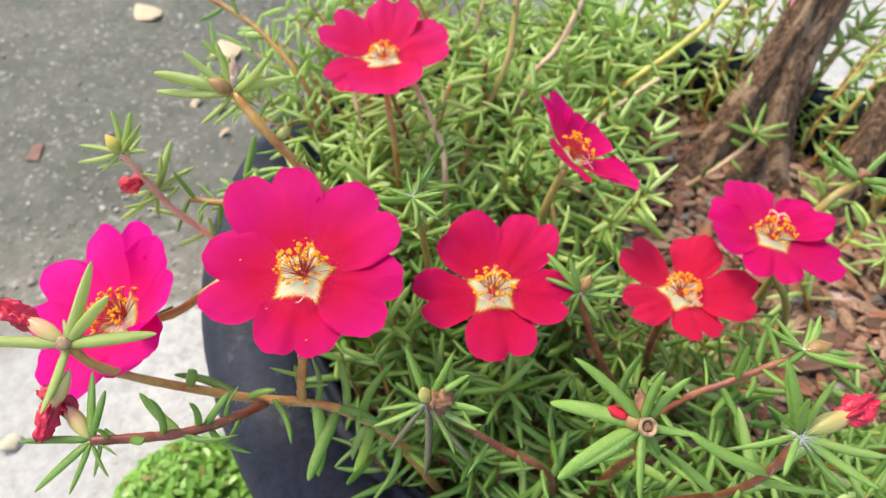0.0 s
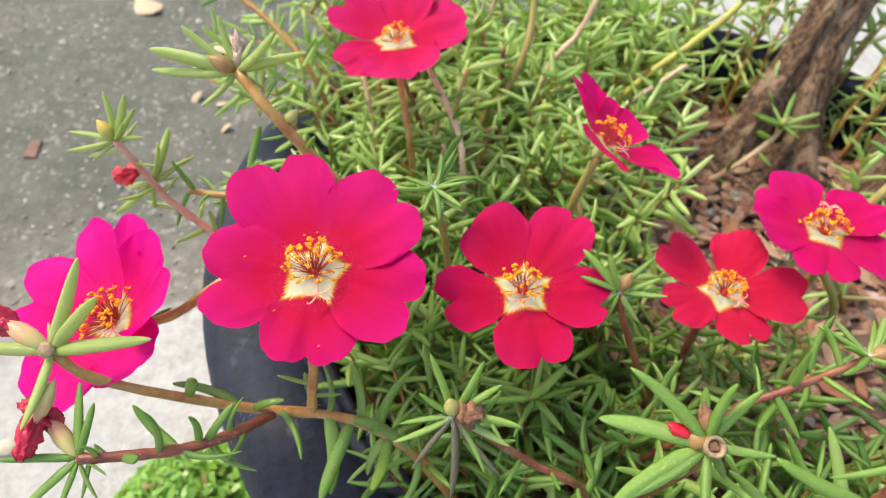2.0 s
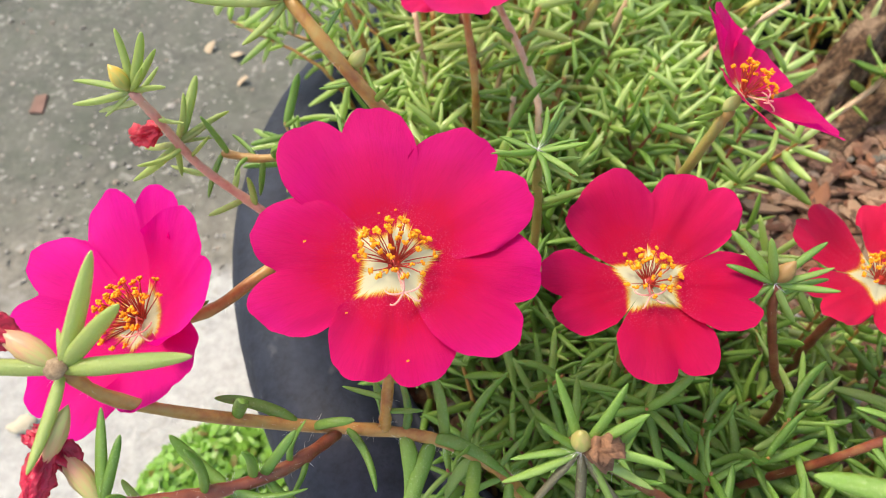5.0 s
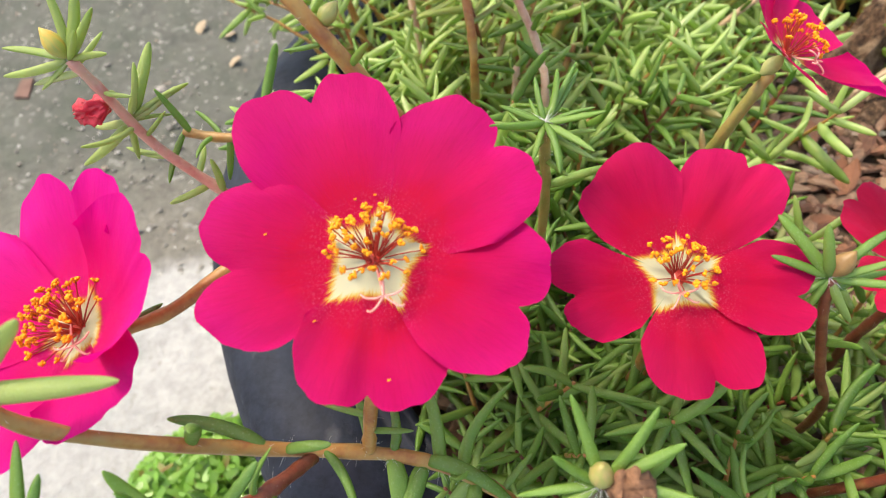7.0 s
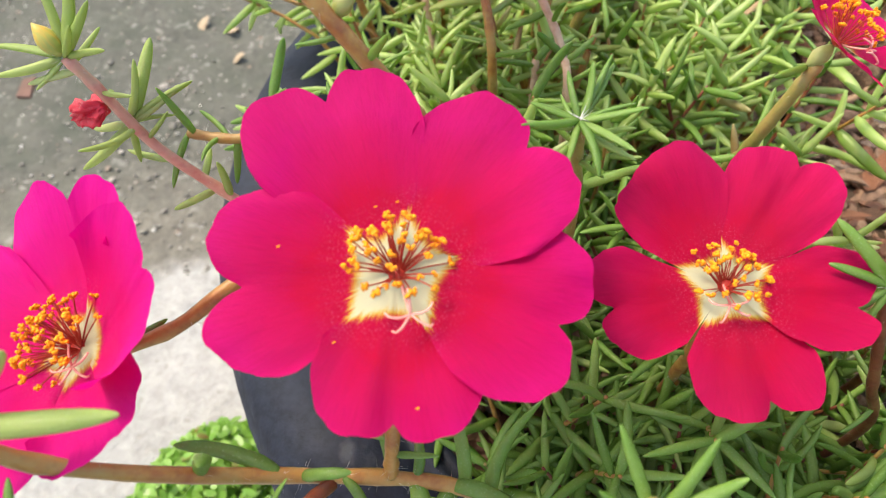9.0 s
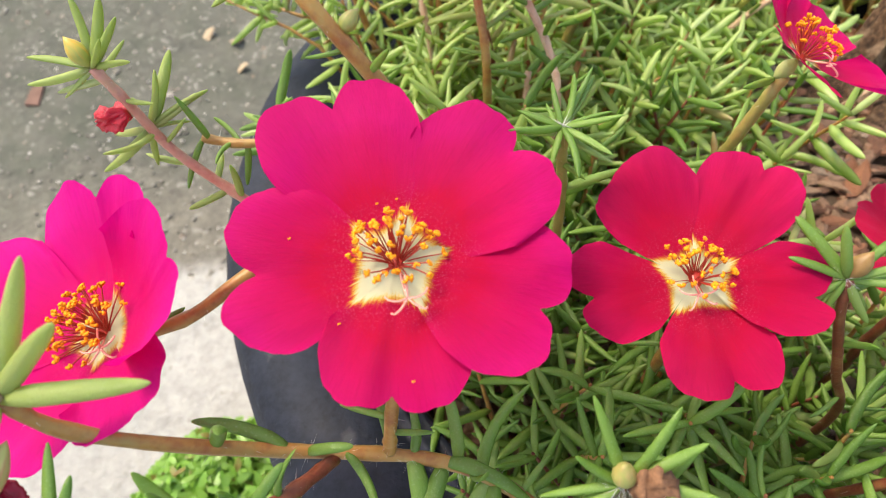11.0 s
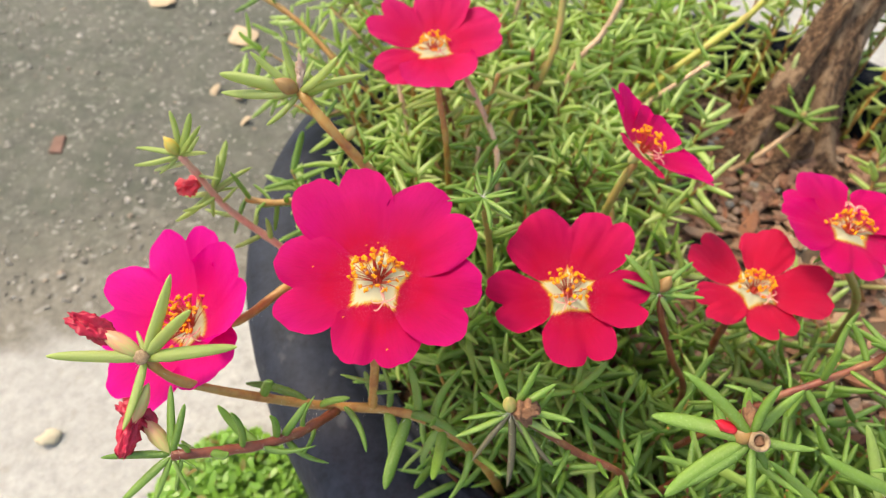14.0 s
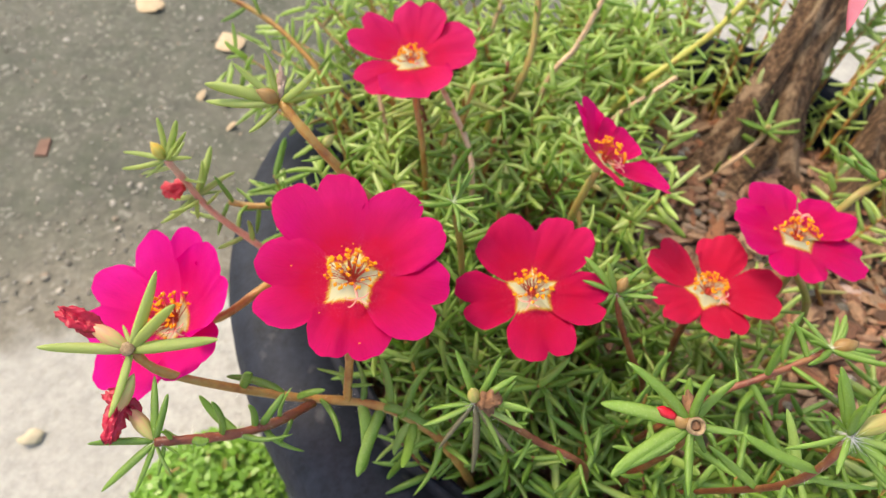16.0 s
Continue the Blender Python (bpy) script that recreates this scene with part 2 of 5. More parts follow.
def rubber_material():
    """Black rubber with dusty scuffs."""
    m, b, node, link = material("weathered_black_rubber")
    co = node("TexCoord").outputs["Object"]
    n1 = node("TexNoise", Vector=co, Scale=22.0, Detail=5.0, Roughness=0.65).outputs["Fac"]
    n2 = node("TexNoise", Vector=co, Scale=260.0, Detail=4.0, Roughness=0.7).outputs["Fac"]
    n3 = node("TexNoise", Vector=node("Mapping", Vector=co, Scale=(1.0, 1.0, 4.0)).outputs[0], Scale=70.0, Detail=3.0).outputs["Fac"]
    col = ramp(node, n2, (0.3, (0.007, 0.009, 0.015)), (0.7, (0.019, 0.024, 0.040)))
    col = mix(node, ramp(node, n1, (0.5, (0, 0, 0)), (0.72, (0.5, 0.5, 0.5))), col, (0.042, 0.052, 0.078))
    col = mix(node, ramp(node, n3, (0.66, (0, 0, 0)), (0.74, (0.35, 0.35, 0.35))), col, (0.12, 0.125, 0.13))
    link(col, b.inputs["Base Color"])
    link(ramp(node, n1, (0.3, (0.5, 0.5, 0.5)), (0.7, (0.75, 0.75, 0.75))), b.inputs["Roughness"])
    b.inputs["Specular IOR Level"].default_value = 0.2
    bump(node, link, b, n2, 0.5, 0.0007)
    return m


RUBBER = rubber_material()
SOIL = simple("dark_brown_soil", (0.035, 0.022, 0.015), (0.13, 0.085, 0.055), 0.95, 220.0, 0.002)


def bark_material():
    m, b, node, link = material("peeling_brown_bark")
    co = node("TexCoord").outputs["Object"]
    mp = node("Mapping", Vector=co, Scale=(1.0, 1.0, 0.16))
    st = node("TexNoise", Vector=mp.outputs[0], Scale=420.0, Detail=5.0, Roughness=0.7).outputs["Fac"]
    pa = node("TexNoise", Vector=mp.outputs[0], Scale=90.0, Detail=3.0).outputs["Fac"]
    fi = node("TexNoise", Vector=co, Scale=900.0, Detail=3.0).outputs["Fac"]
    col = ramp(node, st, (0.36, (0.022, 0.011, 0.006)), (0.5, (0.13, 0.068, 0.036)), (0.68, (0.36, 0.22, 0.13)))
    col = mix(node, ramp(node, pa, (0.54, (0, 0, 0)), (0.62, (0.75, 0.75, 0.75))), col, (0.44, 0.30, 0.2))
    col = mix(node, ramp(node, fi, (0.4, (0.4, 0.4, 0.4)), (0.6, (0, 0, 0))), col, (0.05, 0.03, 0.02))
    link(col, b.inputs["Base Color"])
    b.inputs["Roughness"].default_value = 0.9
    bump(node, link, b, st, 0.9, 0.004)
    return m


BARK = bark_material()
TAN_LEAF = simple("dry_tan_leaf", (0.36, 0.26, 0.16), (0.52, 0.41, 0.29), 0.7, 60.0, 0.001)
PINK_LEAF = simple("dusty_pink_leaf", (0.38, 0.08, 0.12), (0.46, 0.14, 0.18), 0.5, 120.0)


def chip_material(name, *cols):
    m, b, node, link = material(name)
    rnd = node("NewGeometry").outputs["Random Per Island"]
    co = node("TexCoord").outputs["Object"]
    n1 = node("TexNoise", Vector=co, Scale=500.0, Detail=4.0).outputs["Fac"]
    col = ramp(node, rnd, *[(k / max(1, len(cols) - 1), c) for k, c in enumerate(cols)])
    col = mix(node, ramp(node, n1, (0.35, (0.5, 0.5, 0.5)), (0.65, (0, 0, 0))), col, (0.07, 0.045, 0.03))
    link(col, b.inputs["Base Color"])
    b.inputs["Roughness"].default_value = 0.85
    bump(node, link, b, n1, 0.5, 0.001)
    return m


CHIPS = chip_material("bark_chips", (0.11, 0.05, 0.034), (0.30, 0.125, 0.07), (0.38, 0.23, 0.15), (0.19, 0.08, 0.05), (0.42, 0.31, 0.23))
PEBBLES = chip_material("grit_pebbles", (0.112, 0.105, 0.091), (0.21, 0.203, 0.182), (0.385, 0.371, 0.336), (0.168, 0.154, 0.133), (0.294, 0.28, 0.252))
CHIP_RED = simple("red_brown_bark", (0.19, 0.07, 0.038), (0.42, 0.19, 0.105), 0.85, 260.0, 0.001)
CHIP_TAN = simple("tan_wood", (0.26, 0.15, 0.09), (0.44, 0.29, 0.20), 0.85, 260.0, 0.001)
CHIP_DARK = simple("dark_bark", (0.07, 0.035, 0.025), (0.2, 0.11, 0.07), 0.85, 260.0, 0.001)
GRIT = chip_material("pale_grit", (0.12, 0.115, 0.10), (0.26, 0.25, 0.22), (0.2, 0.19, 0.17), (0.52, 0.5, 0.46), (0.28, 0.22, 0.17))
STONE_GREY = simple("grey_stone", (0.22, 0.22, 0.23), (0.42, 0.42, 0.42), 0.8, 180.0, 0.001)
STONE_PINK = simple("pinkish_stone", (0.3, 0.2, 0.19), (0.5, 0.38, 0.36), 0.8, 180.0, 0.001)
STONE_TAN = simple("tan_stone", (0.45, 0.38, 0.27), (0.6, 0.53, 0.4), 0.8, 180.0, 0.001)


def ground_material():
    """Pale concrete by the planter, beside a dark lane of worn, algae-stained aggregate."""
    m, b, node, link = material("stained_concrete")
    co = node("TexCoord").outputs["Object"]
    sep = node("SeparateXYZ", Vector=co)
    n1 = node("TexNoise", Vector=co, Scale=9.0, Detail=4.0, Roughness=0.6).outputs["Fac"]
    n2 = node("TexNoise", Vector=co, Scale=120.0, Detail=5.0, Roughness=0.7).outputs["Fac"]
    n3 = node("TexNoise", Vector=co, Scale=35.0, Detail=3.0).outputs["Fac"]
    v = node("TexVoronoi", Vector=node("MixRGB", Fac=0.03, Color1=co, Color2=node("TexNoise", Vector=co, Scale=60.0).outputs["Color"]).outputs[0], Scale=110.0)
    # an old dark lane runs behind and beside the planter; soil has washed over its ragged edge
    slope = node("Math", operation="MULTIPLY_ADD", i0=sep.outputs["X"], i1=-0.28, i2=sep.outputs["Y"]).outputs[0]
    ragged = node("Math", operation="MULTIPLY_ADD", i0=n1, i1=0.12, i2=slope).outputs[0]
    ragged = node("Math", operation="MULTIPLY_ADD", i0=n3, i1=0.03, i2=ragged).outputs[0]
    wander = node("TexNoise", Vector=co, Scale=0.7, Detail=3.0).outputs["Fac"]
    flank = node("Math", operation="MULTIPLY_ADD", i0=n1, i1=0.2, i2=node("Math", operation="MULTIPLY_ADD", i0=sep.outputs["Y"], i1=-0.3, i2=sep.outputs["X"]).outputs[0]).outputs[0]
    flank = node("Math", operation="MULTIPLY_ADD", i0=node("Math", operation="SUBTRACT", i0=wander, i1=0.5).outputs[0], i1=0.9, i2=flank).outputs[0]
    inside = node("MapRange", Value=flank, i1=0.06, i2=-0.06).outputs[0]
    stain = node("Math", operation="MULTIPLY", i0=node("MapRange", Value=ragged, i1=0.40, i2=0.425).outputs[0], i1=inside).outputs[0]
    worn = node("MapRange", Value=ragged, i1=0.56, i2=0.45).outputs[0]
    pale = ramp(node, n2, (0.3, (0.26, 0.255, 0.245)), (0.5, (0.345, 0.34, 0.33)), (0.72, (0.43, 0.425, 0.41)))
    dark = ramp(node, n2, (0.3, (0.038, 0.039, 0.031)), (0.5, (0.066, 0.067, 0.054)), (0.7, (0.125, 0.124, 0.102)))
    green = mix(node, ramp(node, n3, (0.42, (0, 0, 0)), (0.62, (0.6, 0.6, 0.6))), dark, (0.05, 0.06, 0.04))
    broad = node("TexNoise", Vector=co, Scale=1.7, Detail=5.0, Roughness=0.6).outputs["Fac"]
    pale = mix(node, ramp(node, broad, (0.5, (0, 0, 0)), (0.68, (0.5, 0.5, 0.5))), pale, (0.2, 0.195, 0.18))
    brown = ramp(node, n2, (0.3, (0.085, 0.076, 0.062)), (0.5, (0.14, 0.128, 0.105)), (0.7, (0.2, 0.185, 0.155)))
    patch = node("TexNoise", Vector=co, Scale=7.0, Detail=6.0, Roughness=0.7).outputs["Fac"]
    green = mix(node, ramp(node, patch, (0.45, (0, 0, 0)), (0.66, (0.6, 0.6, 0.6))), green, (0.13, 0.125, 0.105))
    green = mix(node, ramp(node, patch, (0.30, (0.55, 0.55, 0.55)), (0.44, (0, 0, 0))), green, (0.034, 0.044, 0.030))
    col = mix(node, stain, pale, mix(node, worn, green, brown))
    pick = ramp(node, v.outputs["Color"], (0.6, (0, 0, 0)), (0.75, (1, 1, 1)))
    speck = mix(node, 1.0, ramp(node, v.outputs["Distance"], (0.16, (0.8, 0.8, 0.8)), (0.42, (0, 0, 0))), pick, "MULTIPLY")
    col = mix(node, speck, col, (0.26, 0.25, 0.225))
    link(col, b.inputs["Base Color"])
    b.inputs["Roughness"].default_value = 0.75
    bump(node, link, b, n2, 0.7, 0.004)
    return m


GROUND = ground_material()


# ---- building helpers ----
def mesh_data(name, verts, faces, mat, smooth=True):
    me = bpy.data.meshes.new(name)
    me.from_pydata([tuple(v) for v in verts], [], [tuple(f) for f in faces])
    me.materials.append(mat)
    if smooth:
        me.polygons.foreach_set("use_smooth", [True] * len(me.polygons))
    me.update()
    return me


def thing(name, m, label, category, group=""):
    ob = new(name)
    ob.empty_display_size = 0.01
    ob.matrix_basis = m
    return tagged(ob, label, category, group)


def part(name, me, parent, m=None, label=""):
    ob = new(name, me)
    ob.parent = parent
    if m is not None:
        ob.matrix_basis = m
    if label:
        ob["label"] = label
    return ob


def single(name, me, label, category, m=None, kind="", group=""):
    ob = new(name, me)
    if m is not None:
        ob.matrix_basis = m
    return tagged(ob, label, category, group, kind)


def frame_of(d, up=(0.0, 0.0, 1.0)):
    """A turn whose z axis runs along d."""
    z = Vector(d).normalized()
    u = Vector(up)
    if abs(z.dot(u)) > 0.98:
        u = Vector((0.0, 1.0, 0.0))
    x = u.cross(z).normalized()
    y = z.cross(x)
    return Matrix((x, y, z)).transposed()


def place(p, d, s=1.0, twist=0.0, up=(0.0, 0.0, 1.0)):
    s = Vector((s, s, s)) if not isinstance(s, (tuple, list, Vector)) else Vector(s)
    r = frame_of(d, up) @ Matrix.Rotation(twist, 3, "Z")
    return Matrix.Translation(p) @ r.to_4x4() @ Matrix.Diagonal((*s, 1.0))


def spline(points, n):
    """Points evenly spread over a smooth curve through the given ones."""
    p = [Vector(q) for q in points]
    p = [p[0] * 2 - p[1]] + p + [p[-1] * 2 - p[-2]]
    out = []
    for k in range(n):
        f = k / (n - 1) * (len(p) - 3)
        i = min(int(f), len(p) - 4)
        t = f - i
        a, b, c, d = p[i : i + 4]
        out.append(0.5 * ((2 * b) + (c - a) * t + (2 * a - 5 * b + 4 * c - d) * t * t + (3 * b - a - 3 * c + d) * t ** 3))
    return out


def tube(points, r0, r1, sides=8, knots=0.0, rings=24):
    """A tapered stem along a curve, swollen a little at its nodes."""
    c = spline(points, rings)
    verts, faces = [], []
    side = None
    for k, p in enumerate(c):
        d = (c[min(k + 1, rings - 1)] - c[max(k - 1, 0)]).normalized()
        if side is None:
            side = d.orthogonal().normalized()
        side = (side - d * side.dot(d)).normalized()
        other = d.cross(side)
        r = r0 + (r1 - r0) * k / (rings - 1)
        r *= 1 + knots * max(0.0, math.sin(k * 1.9)) ** 6 + 0.14 * noise.noise(p * 350)
        for s in range(sides):
            a = 2 * math.pi * s / sides
            verts.append(p + side * (r * math.cos(a)) + other * (r * math.sin(a)))
    for k in range(rings - 1):
        for s in range(sides):
            s2 = (s + 1) % sides
            faces.append((k * sides + s, k * sides + s2, (k + 1) * sides + s2, (k + 1) * sides + s))
    faces.append(tuple(range(sides))[::-1])
    faces.append(tuple(range((rings - 1) * sides, rings * sides)))
    return verts, faces, c


def leaf_shape(sides, rings, fat=0.085, bend=0.12, flat=0.75, blunt=0.5):
    """A fleshy needle leaf, one unit long, along z, that bends towards +y."""
    verts, faces = [], []
    for k in range(rings):
        t = math.sin(0.5 * math.pi * k / (rings - 1)) ** 1.15
        round_off = math.sqrt(max(0.012, 1 - (max(0.0, t - blunt) / (1 - blunt)) ** 2.3))
        r = fat * (0.58 + 0.42 * min(1.0, t / 0.2)) * (1.06 - 0.22 * t) * round_off
        for s in range(sides):
            a = 2 * math.pi * s / sides
            verts.append((r * math.cos(a), r * flat * math.sin(a) + bend * t * t, t - 0.25 * bend * bend * t))
    for k in range(rings - 1):
        for s in range(sides):
            s2 = (s + 1) % sides
            faces.append((k * sides + s, k * sides + s2, (k + 1) * sides + s2, (k + 1) * sides + s))
    faces.append(tuple(range(sides))[::-1])
    faces.append(tuple(range((rings - 1) * sides, rings * sides)))
    return verts, faces


LEAF_FORMS = [(0.074, 0.14, 0.72, 0.5), (0.082, -0.16, 0.75, 0.6), (0.086, 0.36, 0.72, 0.7), (0.072, 0.04, 0.75, 0.42), (0.092, 0.62, 0.78, 0.6)]
LEAVES = {mat.name: [mesh_data("leaf", *leaf_shape(9, 11, *f), mat) for f in LEAF_FORMS] for mat in (LEAF, LEAF_DARK, LEAF_PALE, LEAF_DRY)}
rng = random.Random(7)


def add_leaf(parent, p, d, length, fat=1.0, mat=LEAF, form=None, twist=None):
    forms = LEAVES[mat.name]
    me = forms[rng.randrange(4) if form is None else form]
    tw = rng.uniform(0, 6.28) if twist is None else twist
    return part("leaf", me, parent, place(p, d, (length * fat, length * fat, length), tw))


def blob(rx, rz, sides=12, rings=9, point=0.0, rough=0.0, seed=0.0, mat=None, name="bud"):
    """An egg-shaped body from z = 0 to z = rz, pointed at the top by 'point'."""
    verts, faces = [(0, 0, 0)], []
    for k in range(1, rings):
        t = k / rings
        r = rx * math.sin(math.pi * t) ** (0.75 + 0.3 * point) * (1 - point * 0.55 * t)
        for s in range(sides):
            a = 2 * math.pi * s / sides
            v = Vector((r * math.cos(a), r * math.sin(a), rz * t))
            if rough:
                w = rough * noise.noise(Vector((math.cos(a) * 2.2, math.sin(a) * 2.2, t * 5 + seed)) * 1.3)
                v.x *= 1 + w
                v.y *= 1 + w
                v.z += rz * 0.2 * w
            verts.append(v)
    verts.append((0, 0, rz))
    for s in range(sides):
        s2 = (s + 1) % sides
        faces.append((0, 1 + s2, 1 + s))
        for k in range(rings - 2):
            a, b = 1 + k * sides, 1 + (k + 1) * sides
            faces.append((a + s, a + s2, b + s2, b + s))
        a = 1 + (rings - 2) * sides
        faces.append((a + s, a + s2, len(verts) - 1))
    return mesh_data(name, verts, faces, mat)


# ---- ground ----
def ground():
    xs = sorted(set([-60, -20, -6, -2] + [round(-1.2 + 0.04 * k, 3) for k in range(61)] + [2, 6, 20, 60]))
    verts = [(x, y, -0.004 + 0.003 * noise.noise((x * 4, y * 4, 0)) if abs(x) < 1.3 and abs(y) < 1.3 else -0.004) for y in xs for x in xs]
    n = len(xs)
    faces = [(j * n + i, j * n + i + 1, (j + 1) * n + i + 1, (j + 1) * n + i) for j in range(n - 1) for i in range(n - 1)]
    single("ground", mesh_data("ground", verts, faces, GROUND), "pale concrete ground beside a dark algae-stained lane", "ground", kind="structure")


ground()

# ---- planter ----
POT = Vector((0.100, 0.206, 0.0))
SOIL_Z = 0.132


def revolve(profile, turns=96, wob=0.0):
    verts, faces = [], []
    for k in range(turns):
        a = 2 * math.pi * k / turns
        w = 1 + wob * noise.noise((math.cos(a) * 1.4, math.sin(a) * 1.4, 3.0))
        for r, z in profile:
            verts.append((r * w * math.cos(a), r * w * math.sin(a), z))
    m = len(profile)
    for k in range(turns):
        k2 = (k + 1) % turns
        for j in range(m - 1):
            faces.append((k * m + j, k2 * m + j, k2 * m + j + 1, k * m + j + 1))
    return verts, faces


def sagging(full, slumped, turns=96):
    """A ring whose cross-section goes from a full round shoulder to a slumped one at the back right, a little out of round."""
    verts, faces, m = [], [], len(full)
    for k in range(turns):
        a = 2 * math.pi * k / turns
        slump = min(1.0, max(0.0, 1.6 * math.cos(a - radians(40))))
        turn = (a - radians(166) + math.pi) % (2 * math.pi) - math.pi
        bulge = 0.030 * math.exp(-((turn / radians(30)) ** 2)) * (1 - slump)
        w = 1 + 0.006 * noise.noise((math.cos(a) * 1.4, math.sin(a) * 1.4, 3.0))
        for (ra, za), (rb, zb) in zip(full, slumped):
            q = ra + (rb - ra) * slump
            q *= w * (1 + bulge * max(0.0, q - 0.170) / 0.045)
            verts.append((q * math.cos(a), q * math.sin(a), za + (zb - za) * slump))
    for k in range(turns):
        k2 = (k + 1) % turns
        for j in range(m - 1):
            faces.append((k * m + j, k2 * m + j, k2 * m + j + 1, k * m + j + 1))
    return verts, faces


def planter():
    base = thing("planter", Matrix.Translation(POT), "weathered black rubber planter with a thick rounded lip", "planter")
    wall = [(0.1665, 0.0), (0.1825, 0.002), (0.1885, 0.02), (0.2000, 0.075), (0.2110, 0.135)]
    wall_slumped = [(0.1665, 0.0), (0.1855, 0.002), (0.192, 0.02), (0.206, 0.06), (0.2185, 0.105)]
    part("wall", mesh_data("wall", *sagging(wall, wall_slumped), RUBBER), base)
    lip = [(0.2110, 0.135), (0.2145, 0.146), (0.2150, 0.156), (0.2135, 0.166), (0.2095, 0.174), (0.2025, 0.179), (0.1935, 0.1805), (0.1845, 0.179), (0.1785, 0.1755),
           (0.1770, 0.1735), (0.1755, 0.1755), (0.1735, 0.1755), (0.1720, 0.1725), (0.1705, 0.1735), (0.1685, 0.1725), (0.1675, 0.168), (0.1665, 0.15), (0.1655, 0.10)]
    lip_slumped = [(0.2185, 0.105), (0.2205, 0.118), (0.2190, 0.130), (0.2140, 0.143), (0.2060, 0.155), (0.1960, 0.1645), (0.1870, 0.171), (0.1810, 0.175), (0.1795, 0.1755),
                   (0.1780, 0.1738), (0.1765, 0.1768), (0.1745, 0.177), (0.1720, 0.176), (0.1705, 0.1725), (0.1690, 0.1735), (0.1675, 0.171), (0.1665, 0.15), (0.1655, 0.10)]
    part("lip", mesh_data("lip", *sagging(lip, lip_slumped), RUBBER), base)


planter()


def soil_height(x, y):
    """Level soil, heaped a little round the trunk."""
    return SOIL_Z + 0.010 * math.exp(-(((x - 0.19) / 0.05) ** 2 + ((y - 0.275) / 0.06) ** 2))


def soil():
    verts, faces, rings, turns = [(POT.x, POT.y, SOIL_Z)], [], 26, 80
    for k in range(1, rings + 1):
        r = 0.1672 * k / rings
        for s in range(turns):
            a = 2 * math.pi * s / turns
            p = Vector((POT.x + r * math.cos(a), POT.y + r * math.sin(a), 0))
            verts.append((p.x, p.y, soil_height(p.x, p.y) + 0.008 * noise.noise(p * 18) + 0.004 * noise.noise(p * 70) + 0.002 * noise.noise(p * 220)))
    for s in range(turns):
        s2 = (s + 1) % turns
        faces.append((0, 1 + s, 1 + s2))
        for k in range(rings - 1):
            a, b = 1 + k * turns, 1 + (k + 1) * turns
            faces.append((a + s, b + s, b + s2, a + s2))
    single("soil", mesh_data("soil", verts, faces, SOIL), "dark crumbly potting soil filling the planter", "soil", kind="structure")


soil()


def scatter(name, label, category, mat, count, size, where, seed, flat=0.35, thinness=1.0):
    """Many small irregular bits lying about, as one object."""
    r = random.Random(seed)
    verts, faces = [], []
    for _ in range(count):
        x, y, z = where(r)
        s = size * r.uniform(0.4, 1.5)
        m = Euler((r.uniform(-0.5, 0.5), r.uniform(-0.5, 0.5), r.uniform(0, 6.28))).to_matrix()
        o = len(verts)
        ring = 6
        for k, (h, f) in enumerate(((-1, 0.55), (0.1, 1.0), (1, 0.6))):
            for q in range(ring):
                a = 2 * math.pi * q / ring
                v = Vector((s * f * math.cos(a) * r.uniform(0.75, 1.2), s * thinness * f * math.sin(a) * r.uniform(0.75, 1.2), s * flat * h))
                verts.append(m @ v + Vector((x, y, z + s * flat * 0.6)))
        for k in range(2):
            for q in range(ring):
                q2 = (q + 1) % ring
                faces.append((o + k * ring + q, o + k * ring + q2, o + (k + 1) * ring + q2, o + (k + 1) * ring + q))
        faces.append(tuple(o + q for q in range(ring))[::-1])
        faces.append(tuple(o + 2 * ring + q for q in range(ring)))
    single(name, mesh_data(name, verts, faces, mat, smooth=False), label, category, kind="stuff")


def on_soil(r):
    a, d = r.uniform(0, 6.28), 0.163 * math.sqrt(r.random())
    x, y = POT.x + d * math.cos(a), POT.y + d * math.sin(a)
    return x, y, soil_height(x, y) + 0.002


def on_ground(r):
    return r.uniform(-0.85, -0.10), r.uniform(0.27, 1.05), -0.004


scatter("bark_chips", "reddish brown bark chips and dry litter on soil", "mulch", CHIPS, 3800, 0.0052, on_soil, 3, 0.2, 0.42)
scatter("soil_grit", "small grey gravel strewn over potting soil", "gravel", PEBBLES, 220, 0.0026, on_soil, 4, 0.6)
scatter("ground_grit", "fine pale grit on dark stained concrete", "gravel", GRIT, 4200, 0.0016, on_ground, 5, 0.3)
scatter("ground_pebbles", "small pale pebbles set in the dark lane", "gravel", GRIT, 420, 0.0028, on_ground, 6, 0.3)


